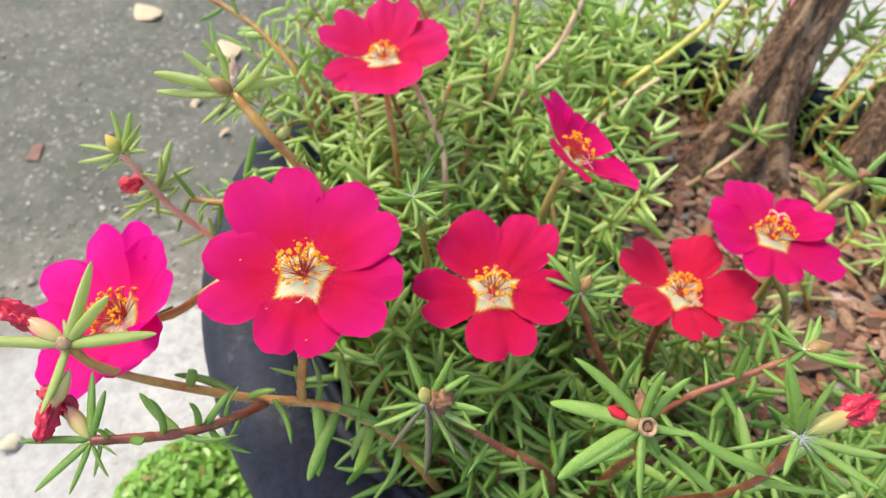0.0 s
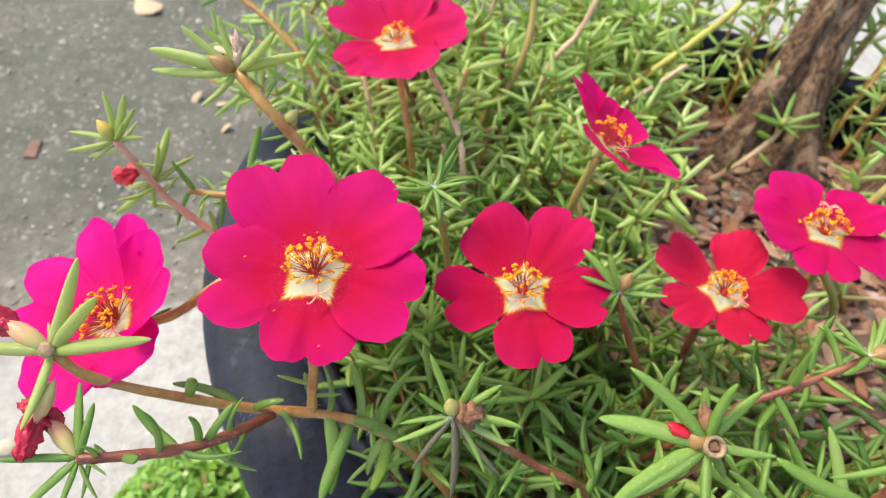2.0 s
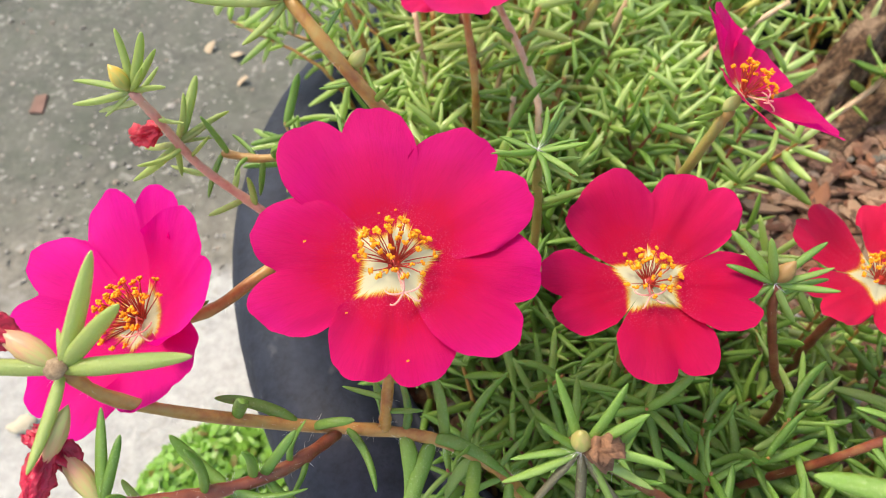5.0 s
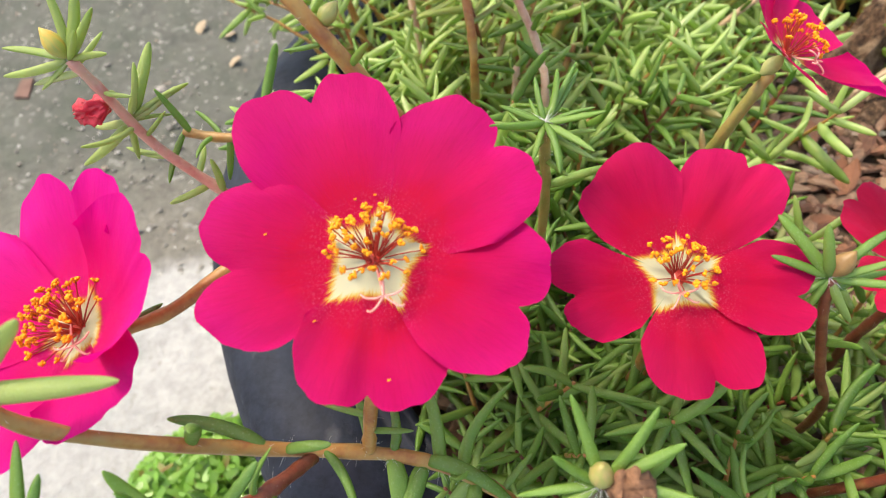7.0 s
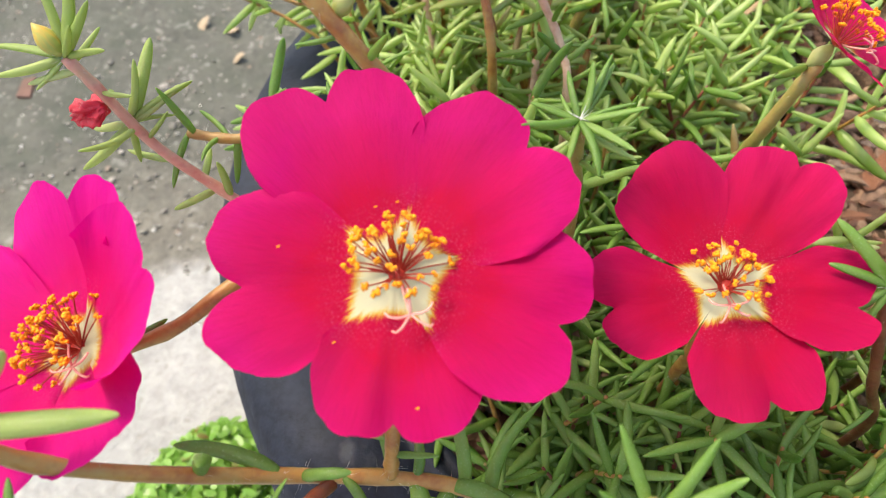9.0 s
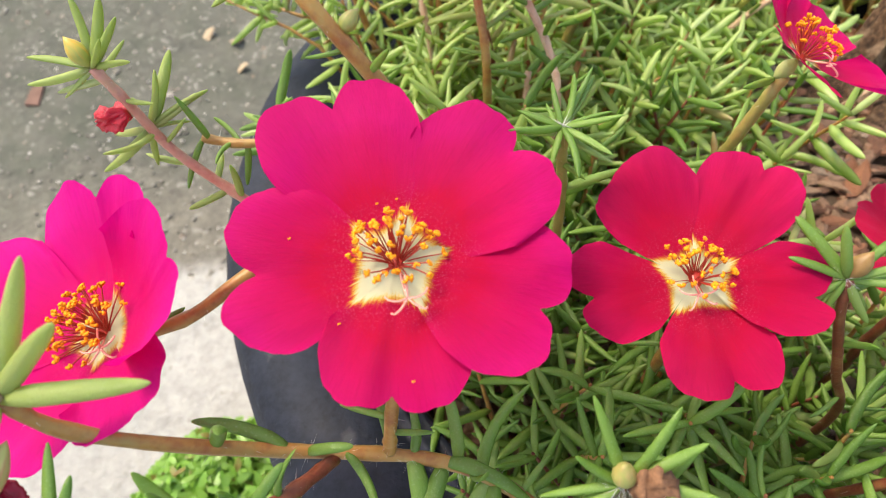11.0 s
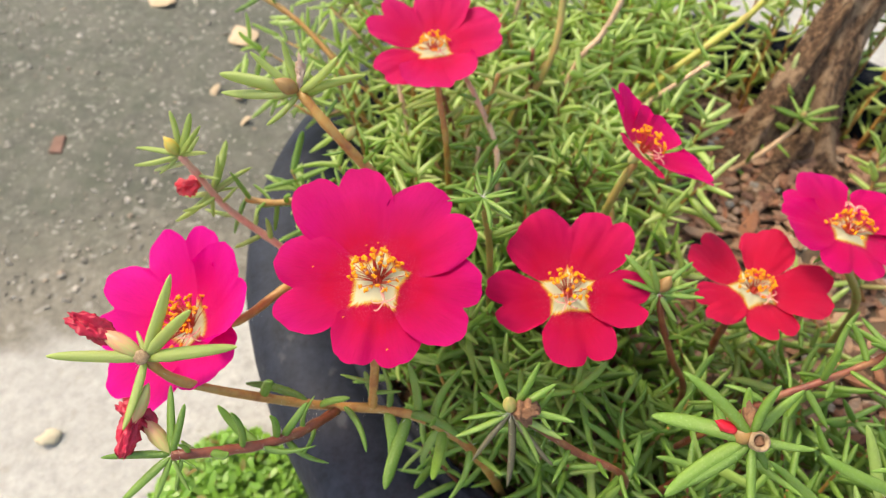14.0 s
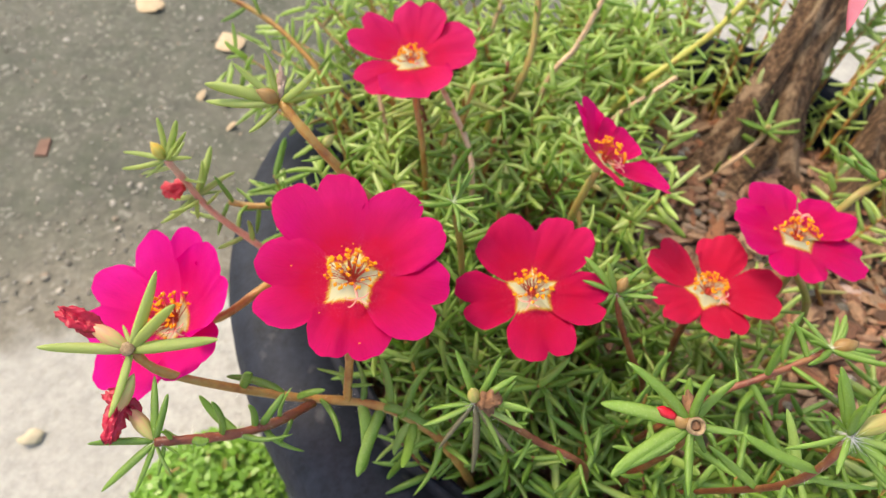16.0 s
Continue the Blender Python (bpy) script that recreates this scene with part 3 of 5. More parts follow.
def bark_chips():
    """The larger flakes, which can be told apart, each a thing of its own."""
    r = random.Random(14)
    forms = []
    for k in range(4):
        v, f = [], []
        n = 9
        for lay in (-1, 1):
            for q in range(n):
                a = 2 * math.pi * q / n
                v.append((0.5 * math.cos(a) * r.uniform(0.8, 1.15), 0.17 * math.sin(a) * r.uniform(0.7, 1.2), lay * 0.05 + 0.06 * math.cos(a * 2 + k)))
        f = [tuple(range(n))[::-1], tuple(range(n, 2 * n))] + [(q, (q + 1) % n, n + (q + 1) % n, n + q) for q in range(n)]
        forms.append(mesh_data("bark_chip", v, f, (CHIP_RED, CHIP_TAN, CHIP_DARK, CHIP_TAN)[k], smooth=False))
    for k in range(150):
        x, y = r.uniform(0.10, 0.25), r.uniform(0.10, 0.32)
        if math.hypot(x - POT.x, y - POT.y) > 0.158:
            continue
        s = r.uniform(0.010, 0.024)
        m = Matrix.Translation((x, y, soil_height(x, y) + 0.0045 + 0.006 * noise.noise(Vector((x, y, 0)) * 18))) @ Euler((r.uniform(-0.25, 0.25), r.uniform(-0.25, 0.25), r.uniform(0, 6.28))).to_matrix().to_4x4() @ Matrix.Diagonal((s, s, s * 0.8, 1))
        single("bark_chip", forms[k % 4], ("reddish brown bark chip on the soil", "pale tan wood chip on the soil", "dark brown bark chip on the soil", "pale tan wood chip on the soil")[k % 4], "bark chip", m, group="bark mulch")


bark_chips()


def stone(x, y, z, size, mat, label, seed):
    me = blob(size, size * 1.2, 12, 8, 0.0, 0.55, seed, mat, "stone")
    m = Matrix.Translation((x, y, z - size * 0.25)) @ Euler((0.3, 0.2, seed)).to_matrix().to_4x4() @ Matrix.Diagonal((1.2, 0.9, 0.8, 1))
    single("stone", me, label, "stone", m)


stone(0.100, 0.222, 0.130, 0.0075, STONE_GREY, "light grey angular stone lying on the soil", 1.0)
stone(0.103, 0.204, 0.130, 0.005, STONE_GREY, "small grey stone lying on the soil", 2.0)
stone(0.208, 0.189, 0.126, 0.014, STONE_PINK, "pinkish grey stone lying on the soil", 3.0)
stone(0.196, 0.168, 0.126, 0.010, STONE_GREY, "grey rounded stone beside the bark chips", 4.0)
stone(0.180, 0.158, 0.128, 0.008, STONE_GREY, "grey rounded stone beside the bark chips", 5.0)
stone(0.172, 0.215, 0.130, 0.012, STONE_TAN, "pale tan stone on the soil beside the trunk", 6.0)
stone(-0.292, 0.166, -0.001, 0.006, STONE_TAN, "small pale stone on the concrete", 7.0)


# ---- shrub trunk ----
def trunk_mesh(points, r0, r1, seed, ridges=5):
    c = spline(points, 46)
    sides, verts, faces, side = 44, [], [], Vector((1, 0, 0))
    for k, p in enumerate(c):
        d = (c[min(k + 1, 45)] - c[max(k - 1, 0)]).normalized()
        side = (side - d * side.dot(d)).normalized()
        other = d.cross(side)
        t = k / 45
        r = r0 + (r1 - r0) * min(1, t * 1.6) + 0.006 * max(0, 1 - t * 6)
        for s in range(sides):
            a = 2 * math.pi * s / sides
            tw = a * ridges + t * 5 + seed
            w = 1 + 0.22 * (1 - 2 * abs(math.sin(tw * 0.5))) * (0.7 + noise.noise((seed, t * 5, 0.3))) + 0.16 * noise.noise((math.cos(a) * 2.4 + seed, math.sin(a) * 2.4, t * 7)) + 0.12 * noise.noise((math.cos(a) * 7, math.sin(a) * 7, t * 6 + seed))
            verts.append(p + side * (r * w * math.cos(a)) + other * (r * w * math.sin(a)))
    for k in range(45):
        for s in range(sides):
            s2 = (s + 1) % sides
            faces.append((k * sides + s, k * sides + s2, (k + 1) * sides + s2, (k + 1) * sides + s))
    faces.append(tuple(range(sides))[::-1])
    faces.append(tuple(range(45 * sides, 46 * sides)))
    return verts, faces


def flat_leaf(length, width, curl, mat, name="leaf", fold=0.2):
    """A flat pointed leaf of some thickness, along +z."""
    verts, faces, n = [], [], 14
    for layer in (0, 1):
        for k in range(n):
            t = k / (n - 1)
            w = width * math.sin(math.pi * min(1, t * 0.96 + 0.04)) ** 0.8
            for u in (-1, -0.5, 0, 0.5, 1):
                verts.append((u * w, curl * t * t + fold * abs(u) * w + 0.0006 * layer, t * length))
    for layer in (0, 1):
        o = layer * n * 5
        for k in range(n - 1):
            for j in range(4):
                f = (o + k * 5 + j, o + k * 5 + j + 1, o + (k + 1) * 5 + j + 1, o + (k + 1) * 5 + j)
                faces.append(f if layer else f[::-1])
    return mesh_data(name, verts, faces, mat)


def shrub():
    b = Vector((0.19, 0.28, 0.138))
    base = thing("shrub", Matrix.Translation(b), "woody shrub with leaning twisted brown trunks rooted in the planter", "shrub")
    rel = lambda pts: [Vector(p) - b for p in pts]
    trunks = (
        ([(0.150, 0.277, 0.126), (0.1606, 0.287, 0.140), (0.1718, 0.2975, 0.152), (0.184, 0.3085, 0.168), (0.1995, 0.3208, 0.19), (0.2089, 0.3283, 0.208), (0.2164, 0.3356, 0.225), (0.232, 0.352, 0.27), (0.235, 0.36, 0.36)], 0.0092, 0.0118, 1.0, 5),
        ([(0.199, 0.258, 0.126), (0.201, 0.2669, 0.138), (0.2030, 0.2845, 0.15), (0.2030, 0.3003, 0.168), (0.2080, 0.3138, 0.187), (0.2163, 0.3283, 0.208), (0.224, 0.338, 0.24)], 0.0085, 0.0098, 4.0, 3),
        ([(0.224, 0.236, 0.126), (0.2271, 0.2453, 0.136), (0.2375, 0.2599, 0.15), (0.2471, 0.2747, 0.168), (0.2575, 0.2935, 0.19), (0.275, 0.32, 0.24), (0.28, 0.34, 0.33)], 0.0085, 0.0095, 7.0, 4),
    )
    for pts, r0, r1, seed, ridges in trunks:
        part("trunk", mesh_data("trunk", *trunk_mesh(rel(pts), r0, r1, seed, ridges), BARK), base)
    for pts, r0, r1, seed in (([(0.1877, 0.2795, 0.146), (0.1713, 0.2651, 0.143), (0.1508, 0.2466, 0.138), (0.1328, 0.2289, 0.128)], 0.007, 0.003, 2.0),
                              ([(0.203, 0.262, 0.140), (0.196, 0.245, 0.137), (0.188, 0.23, 0.130)], 0.005, 0.0025, 5.0)):
        part("root", mesh_data("root", *trunk_mesh(rel(pts), r0, r1, seed, 3), BARK), base, label="pale brown surface root")
    v, f, _ = tube(rel([(0.2638, 0.3381, 0.19), (0.2582, 0.33, 0.175), (0.2444, 0.321, 0.16), (0.2329, 0.3163, 0.13)]), 0.0018, 0.0022, 8, 0.2, 18)
    part("twig", mesh_data("twig", v, f, STEM_PALE), base, label="pinkish bare twig")
    # a thin branch reaches forward overhead and ends in one drooping leaf
    v, f, _ = tube(rel([(0.0771, 0.1284, 0.3503), (0.0907, 0.1580, 0.3610), (0.15, 0.24, 0.42), (0.21, 0.33, 0.40), (0.235, 0.36, 0.355)]), 0.0006, 0.002, 8, 0.2, 24)
    part("branch", mesh_data("branch", v, f, BARK), base, label="thin bare overhead branch")
    part("leaf", flat_leaf(0.042, 0.0018, 0.001, PINK_LEAF), base, place(Vector((0.0771, 0.1284, 0.3503)) - b, (-0.0216, -0.0359, -0.0028)), "dusty pink drooping leaf")


shrub()


# ---- flowers ----
def petal_mesh(length, half, notch, u0, cup, slant, wave, seed, mat):
    """A heart-shaped petal: a fan from the heart of the flower along +y, rising to +z, with a sharp notch between two round lobes."""
    nu, nv = 61, 20
    verts, faces, reach, side = [], [], [], []
    for j in range(nv):
        v = j / (nv - 1)
        for i in range(nu):
            u = -1 + 2 * i / (nu - 1)
            edge = 1 - 0.34 * abs(u) ** 3.0 + slant * u - notch * math.exp(-abs(u - u0) / 0.14)
            edge += 0.035 * noise.noise((u * 2.6, seed, 0.5)) + 0.026 * noise.noise((u * 7, seed, 2.5)) + 0.006 * noise.noise((u * 23, seed, 4.5))
            # the notch only shapes the outer part of the petal
            r = length * v * (1 + (edge - 1) * v ** 1.5)
            a = radians(half * (1.16 - 0.10 * v)) * u
            z = length * cup * v ** 1.6 + 0.015 * length * u * v
            z += wave * length * v * v * (0.9 * noise.noise((u * 1.6, v * 1.8, seed)) + 0.3 * noise.noise((u * 4, v * 2.5, seed + 5)))
            # a shallow groove runs from the notch to the heart, and the lobes arch
            z -= 0.05 * length * v * v * math.exp(-(((u - u0) / 0.2) ** 2))
            z -= 0.035 * length * v * u * u
            z -= 0.16 * length * max(0.0, v - 0.72) ** 1.3
            # the thin rim is faintly crimped
            z += 0.010 * length * max(0.0, v - 0.75) * 4 * noise.noise((u * 7, seed + 3, v * 2))
            verts.append((r * math.sin(a), r * math.cos(a), z + 0.0004))
            reach.append(r)
            side.append(u)
    for j in range(nv - 1):
        for i in range(nu - 1):
            k = j * nu + i
            faces.append((k, k + 1, k + nu + 1, k + nu))
    me = mesh_data("petal", verts, faces, mat)
    me.attributes.new("reach", "FLOAT", "POINT").data.foreach_set("value", reach)
    me.attributes.new("side", "FLOAT", "POINT").data.foreach_set("value", side)
    return me


FIL_MESHES = []
for _b in (0.1, 0.22, 0.34):
    _v, _f, _c = tube([(0, 0, 0), (0, _b * 0.35, 0.5), (0, _b, 1.0)], 0.019, 0.015, 5, rings=6)
    FIL_MESHES.append(mesh_data("stamen", _v, _f, FILAMENT))


def anther_mesh(seed):
    """A two-lobed anther, crusted with clumps of pollen."""
    r, verts, faces = random.Random(seed), [], []
    for k in range(6):
        c = Vector((r.uniform(-0.0004, 0.0004), r.uniform(-0.0004, 0.0004), r.uniform(0.0, 0.0008)))
        if k < 2:
            c = Vector(((-1) ** k * 0.00022, 0, 0.00035))
        q = r.uniform(0.00021, 0.00036) * (1.25 if k < 2 else 1)
        me = blob(q, q * 2.1, 7, 5, 0.0, 0.6, seed + k, ANTHER, "anther")
        o = len(verts)
        verts += [c + v.co for v in me.vertices]
        faces += [tuple(o + i for i in p.vertices) for p in me.polygons]
        bpy.data.meshes.remove(me)
    return mesh_data("anther", verts, faces, ANTHER)


ANTHER_MESHES = [anther_mesh(s) for s in (0, 11, 23)]


def flower(parent, centre, normal, petals, mat, stamens=30, lean=(0.0, 0.34), reach=0.0058, style=(0.5, -0.8), lift=0.0052, sepals=2, wave=0.11, pollen=0):
    """Petals, stamens with anthers, style and calyx, under the parent, whose place is the origin of 'centre'."""
    n = Vector(normal).normalized()
    up = (Vector((0, 1, 0)) - n * n.y).normalized()
    right = up.cross(n)
    turn = Matrix((right, up, n)).transposed().to_4x4()
    at0 = Matrix.Translation(centre) @ turn
    for k, (angle, half, length, notch, u0, cup, slant) in enumerate(petals):
        me = petal_mesh(length, half, notch, u0, cup, slant, wave, k * 3.7 + length * 900, mat)
        tilt = Matrix.Translation((0, 0, 0.00035 * (k % 3)))
        part("petal", me, parent, at0 @ tilt @ Matrix.Rotation(radians(angle - 90), 4, "Z"))
    for k in range(stamens):
        a = 2.4 * k + rng.uniform(-0.2, 0.2)
        f = math.sqrt((k + 0.5) / stamens)
        d = Vector((math.cos(a) * f * 0.95 + lean[0], math.sin(a) * f * 0.95 + lean[1], 0.5 + 0.8 * (1 - f)))
        d.normalize()
        ln = reach * rng.uniform(0.82, 1.12)
        p = Vector((math.cos(a), math.sin(a), 0)) * 0.0006 + Vector((0, 0, 0.0006))
        pm = at0 @ place(p, d, ln, rng.uniform(0, 6.28))
        fi = part("stamen", FIL_MESHES[k % 3], parent, pm)
        tip = Vector((0, (0.1, 0.22, 0.34)[k % 3], 1.0))
        inv = 1.0 / ln
        part("anther", ANTHER_MESHES[k % 3], fi, Matrix.Translation(tip - Vector((0, 0, 0.06))) @ Matrix.Diagonal((inv * rng.uniform(0.8, 1.3), inv * rng.uniform(0.8, 1.3), inv, 1)))
    part("heart", blob(0.0014, 0.0016, 10, 6, 0.0, 0.2, 1.0, FILAMENT, "heart"), parent, at0, "dark crimson heart")
    s = Vector((style[0], style[1], 0.5)).normalized()
    top = s * lift + Vector((0, 0, 0.001))
    v, f, _ = tube([(0, 0, 0.0008), top * 0.5, top], 0.00022, 0.0002, 6, rings=8)
    st = part("style", mesh_data("style", v, f, STYLE), parent, at0)
    for q in range(5):
        a = q * 1.2566 + 0.5
        o = Vector((math.cos(a), math.sin(a), 0.1))
        o = (o - s * o.dot(s) * 0.6).normalized()
        v, f, _ = tube([top, top + o * 0.0014 + s * 0.0007, top + o * 0.0027 + s * 0.0006, top + o * 0.0033 - s * 0.0002], 0.0002, 0.00016, 6, rings=9)
        part("stigma", mesh_data("stigma", v, f, STYLE), st)
    for q in range(pollen):
        a, d = rng.uniform(0, 6.28), rng.uniform(0.009, 0.02)
        part("pollen_grain", ANTHER_MESHES[q % 3], parent, at0 @ Matrix.Translation((d * math.cos(a), d * math.sin(a), 0.13 * 0.029 * (d / 0.029) ** 1.6 + 0.0007)) @ Matrix.Diagonal((0.45, 0.35, 0.3, 1)))
    cal = at0 @ Matrix.Rotation(math.pi, 4, "X") @ Matrix.Translation((0, 0, -0.0003))
    part("calyx", blob(0.0019, 0.0060, 12, 8, 0.4, 0.0, 0, CALYX, "calyx"), parent, cal, "yellowish green calyx")
    for q in range(sepals):
        a = q * math.pi + 0.6
        d = Vector((math.cos(a), math.sin(a), -0.3))
        d = (at0.to_3x3() @ d)
        base = Vector(centre) - n * 0.0055
        add_leaf(parent, base, d, 0.011, 1.2, LEAF, form=3)


def tidy(points):
    return [Vector(p) / 100 for p in points]


def shoot(name, points, r0, r1, mat, label, leaves=0, length=0.012, group="moss rose shoots", leafmat=LEAF, spread=(0.0, 1.0), hairs=True):
    """A stem along points (cm, tip first), with leaves set round it. Returns the thing and its points from its base."""
    p = tidy(points)
    base = thing(name, Matrix.Translation(p[-1]), label, "plant", group)
    rel = [q - p[-1] for q in p]
    v, f, c = tube(rel, r1, r0, 10, 0.18, 30)
    part("stem", mesh_data("stem", v, f, mat), base)
    for k in range(leaves):
        t = spread[0] + (spread[1] - spread[0]) * (k + rng.uniform(0.2, 0.8)) / max(1, leaves)
        i = min(len(c) - 2, int(t * (len(c) - 1)))
        along = (c[i] - c[i + 1]).normalized()
        side = along.orthogonal()
        side.rotate(Matrix.Rotation(k * 2.4 + rng.uniform(-0.4, 0.4), 3, along))
        d = side * 1.0 + along * rng.uniform(0.15, 0.7) + Vector((0, 0, rng.uniform(-0.55, 0.3)))
        add_leaf(base, c[i], d, length * rng.uniform(0.7, 1.15), 1.0, leafmat)
    if hairs:
        hair_tuft(base, [c[i] for i in range(2, len(c) - 2, 4)], 0.0028, 8)
    return base, rel


HAIR_SEED = random.Random(11)


def hair_tuft(parent, spots, length, count, name="hairs"):
    """Fine white hairs at the leaf nodes, as one part."""
    verts, faces = [], []
    for s in spots:
        for _ in range(count):
            d = Vector((HAIR_SEED.gauss(0, 1), HAIR_SEED.gauss(0, 1), HAIR_SEED.gauss(0.2, 0.8))).normalized()
            e = d.orthogonal().normalized() * 0.000045
            g = d.cross(e).normalized() * 0.000045
            tip = s + d * length * HAIR_SEED.uniform(0.5, 1.2) + Vector((0, 0, -0.0006 * HAIR_SEED.random()))
            o = len(verts)
            verts += [s + e, s - e * 0.5 + g, s - e * 0.5 - g, tip]
            faces += [(o, o + 1, o + 3), (o + 1, o + 2, o + 3), (o + 2, o, o + 3)]
    part(name, mesh_data(name, verts, faces, HAIR), parent, label="fine white hairs")


def whorl(parent, hub, tips, fat=1.0, mat=LEAF, jitter=0.0):
    """Leaves from a hub to each tip, all as offsets in metres."""
    for t in tips:
        d = Vector(t) - hub
        add_leaf(parent, hub + d * 0.04, d, d.length * 0.97, fat, mat, form=rng.choice((0, 0, 1, 3)))


def rosette(parent, hub, axis, count, length, fat=1.0, mat=LEAF, open_=1.0):
    ax = Vector(axis).normalized()
    s0 = ax.orthogonal()
    for k in range(count):
        s = s0.copy()
        s.rotate(Matrix.Rotation(k * 2.39996 + rng.uniform(-0.3, 0.3), 3, ax))
        d = s * open_ + ax * rng.uniform(0.05, 0.9)
        add_leaf(parent, hub, d, length * rng.uniform(0.7, 1.15), fat, mat)
    hair_tuft(parent, [hub, hub + ax * 0.0008], 0.004, 26)


# angle, half width (degrees), length, depth and place of the notch, cup, slant of the rim
BIG = [(114, 32, 0.0352, 0.16, 0.03, 0.15, -0.04), (44, 38, 0.0306, 0.16, 0.00, 0.16, -0.05), (338, 38, 0.0281, 0.18, -0.03, 0.14, -0.05), (267, 40, 0.0240, 0.15, -0.07, 0.13, -0.09), (183, 43, 0.0278, 0.20, -0.06, 0.13, -0.02)]
RED = [(117, 33, 0.0253, 0.06, -0.18, 0.14, 0.10), (55, 28, 0.0276, 0.12, 0.03, 0.18, -0.02), (347, 33, 0.0228, 0.14, 0.00, 0.16, -0.07), (275, 38, 0.0226, 0.22, -0.14, 0.14, -0.03), (194, 33, 0.0234, 0.20, 0.08, 0.14, 0.10)]
RIGHT = [(135, 28, 0.0242, 0.14, 0.17, 0.14, 0.04), (61, 29, 0.0243, 0.08, -0.40, 0.14, 0.00), (349, 35, 0.0247, 0.12, -0.19, 0.14, -0.15), (282, 37, 0.0192, 0.25, -0.02, 0.13, 0.04), (206, 31, 0.0212, 0.21, 0.19, 0.14, 0.11)]
MAG = [(173, 38, 0.0231, 0.13, 0.03, 0.21, -0.04), (115, 39, 0.0246, 0.17, -0.30, 0.12, 0.02), (30, 39, 0.0216, 0.12, -0.01, 0.19, -0.02), (325, 35, 0.0234, 0.07, -0.40, 0.08, -0.02), (251, 40, 0.0204, 0.27, 0.00, 0.05, 0.04)]
TOP = [(80, 33, 0.0284, 0.14, -0.03, 0.22, 0.01), (13, 42, 0.0281, 0.08, 0.04, 0.17, -0.07), (280, 48, 0.0266, 0.14, -0.22, 0.34, 0.03), (218, 33, 0.0244, 0.11, 0.05, 0.10, 0.02), (147, 31, 0.0280, 0.16, 0.07, 0.22, 0.01)]
LEFT = [(90, 36, 0.0286, 0.22, -0.01, 0.31, -0.08), (17, 50, 0.0248, 0.14, -0.01, 0.54, 0.02), (312, 37, 0.0230, 0.05, -0.02, 0.34, 0.02), (235, 39, 0.0259, 0.10, 0.09, 0.23, 0.03), (165, 38, 0.0280, 0.22, 0.05, 0.28, 0.10)]
SIDE = [(136, 31, 0.0214, 0.24, -0.12, 0.44, -0.04), (64, 42, 0.0190, 0.16, -0.20, 0.40, 0.06), (332, 37, 0.0221, 0.10, 0.20, 0.38, 0.08), (268, 32, 0.0133, 0.10, 0.00, 0.15, 0.00), (208, 34, 0.0133, 0.10, 0.00, 0.15, 0.00)]


def flowering(label, stem, r0, r1, stemmat, centre, normal, petals, mat, leaves=4, **kw):
    base, rel = shoot("moss_rose_flower", stem, r0, r1, stemmat, label, leaves, 0.012, "moss rose flowers", spread=(0.4, 0.95))
    origin = Vector(stem[-1]) / 100
    flower(base, Vector(centre) / 100 - origin, normal, petals, mat, **kw)
    return base


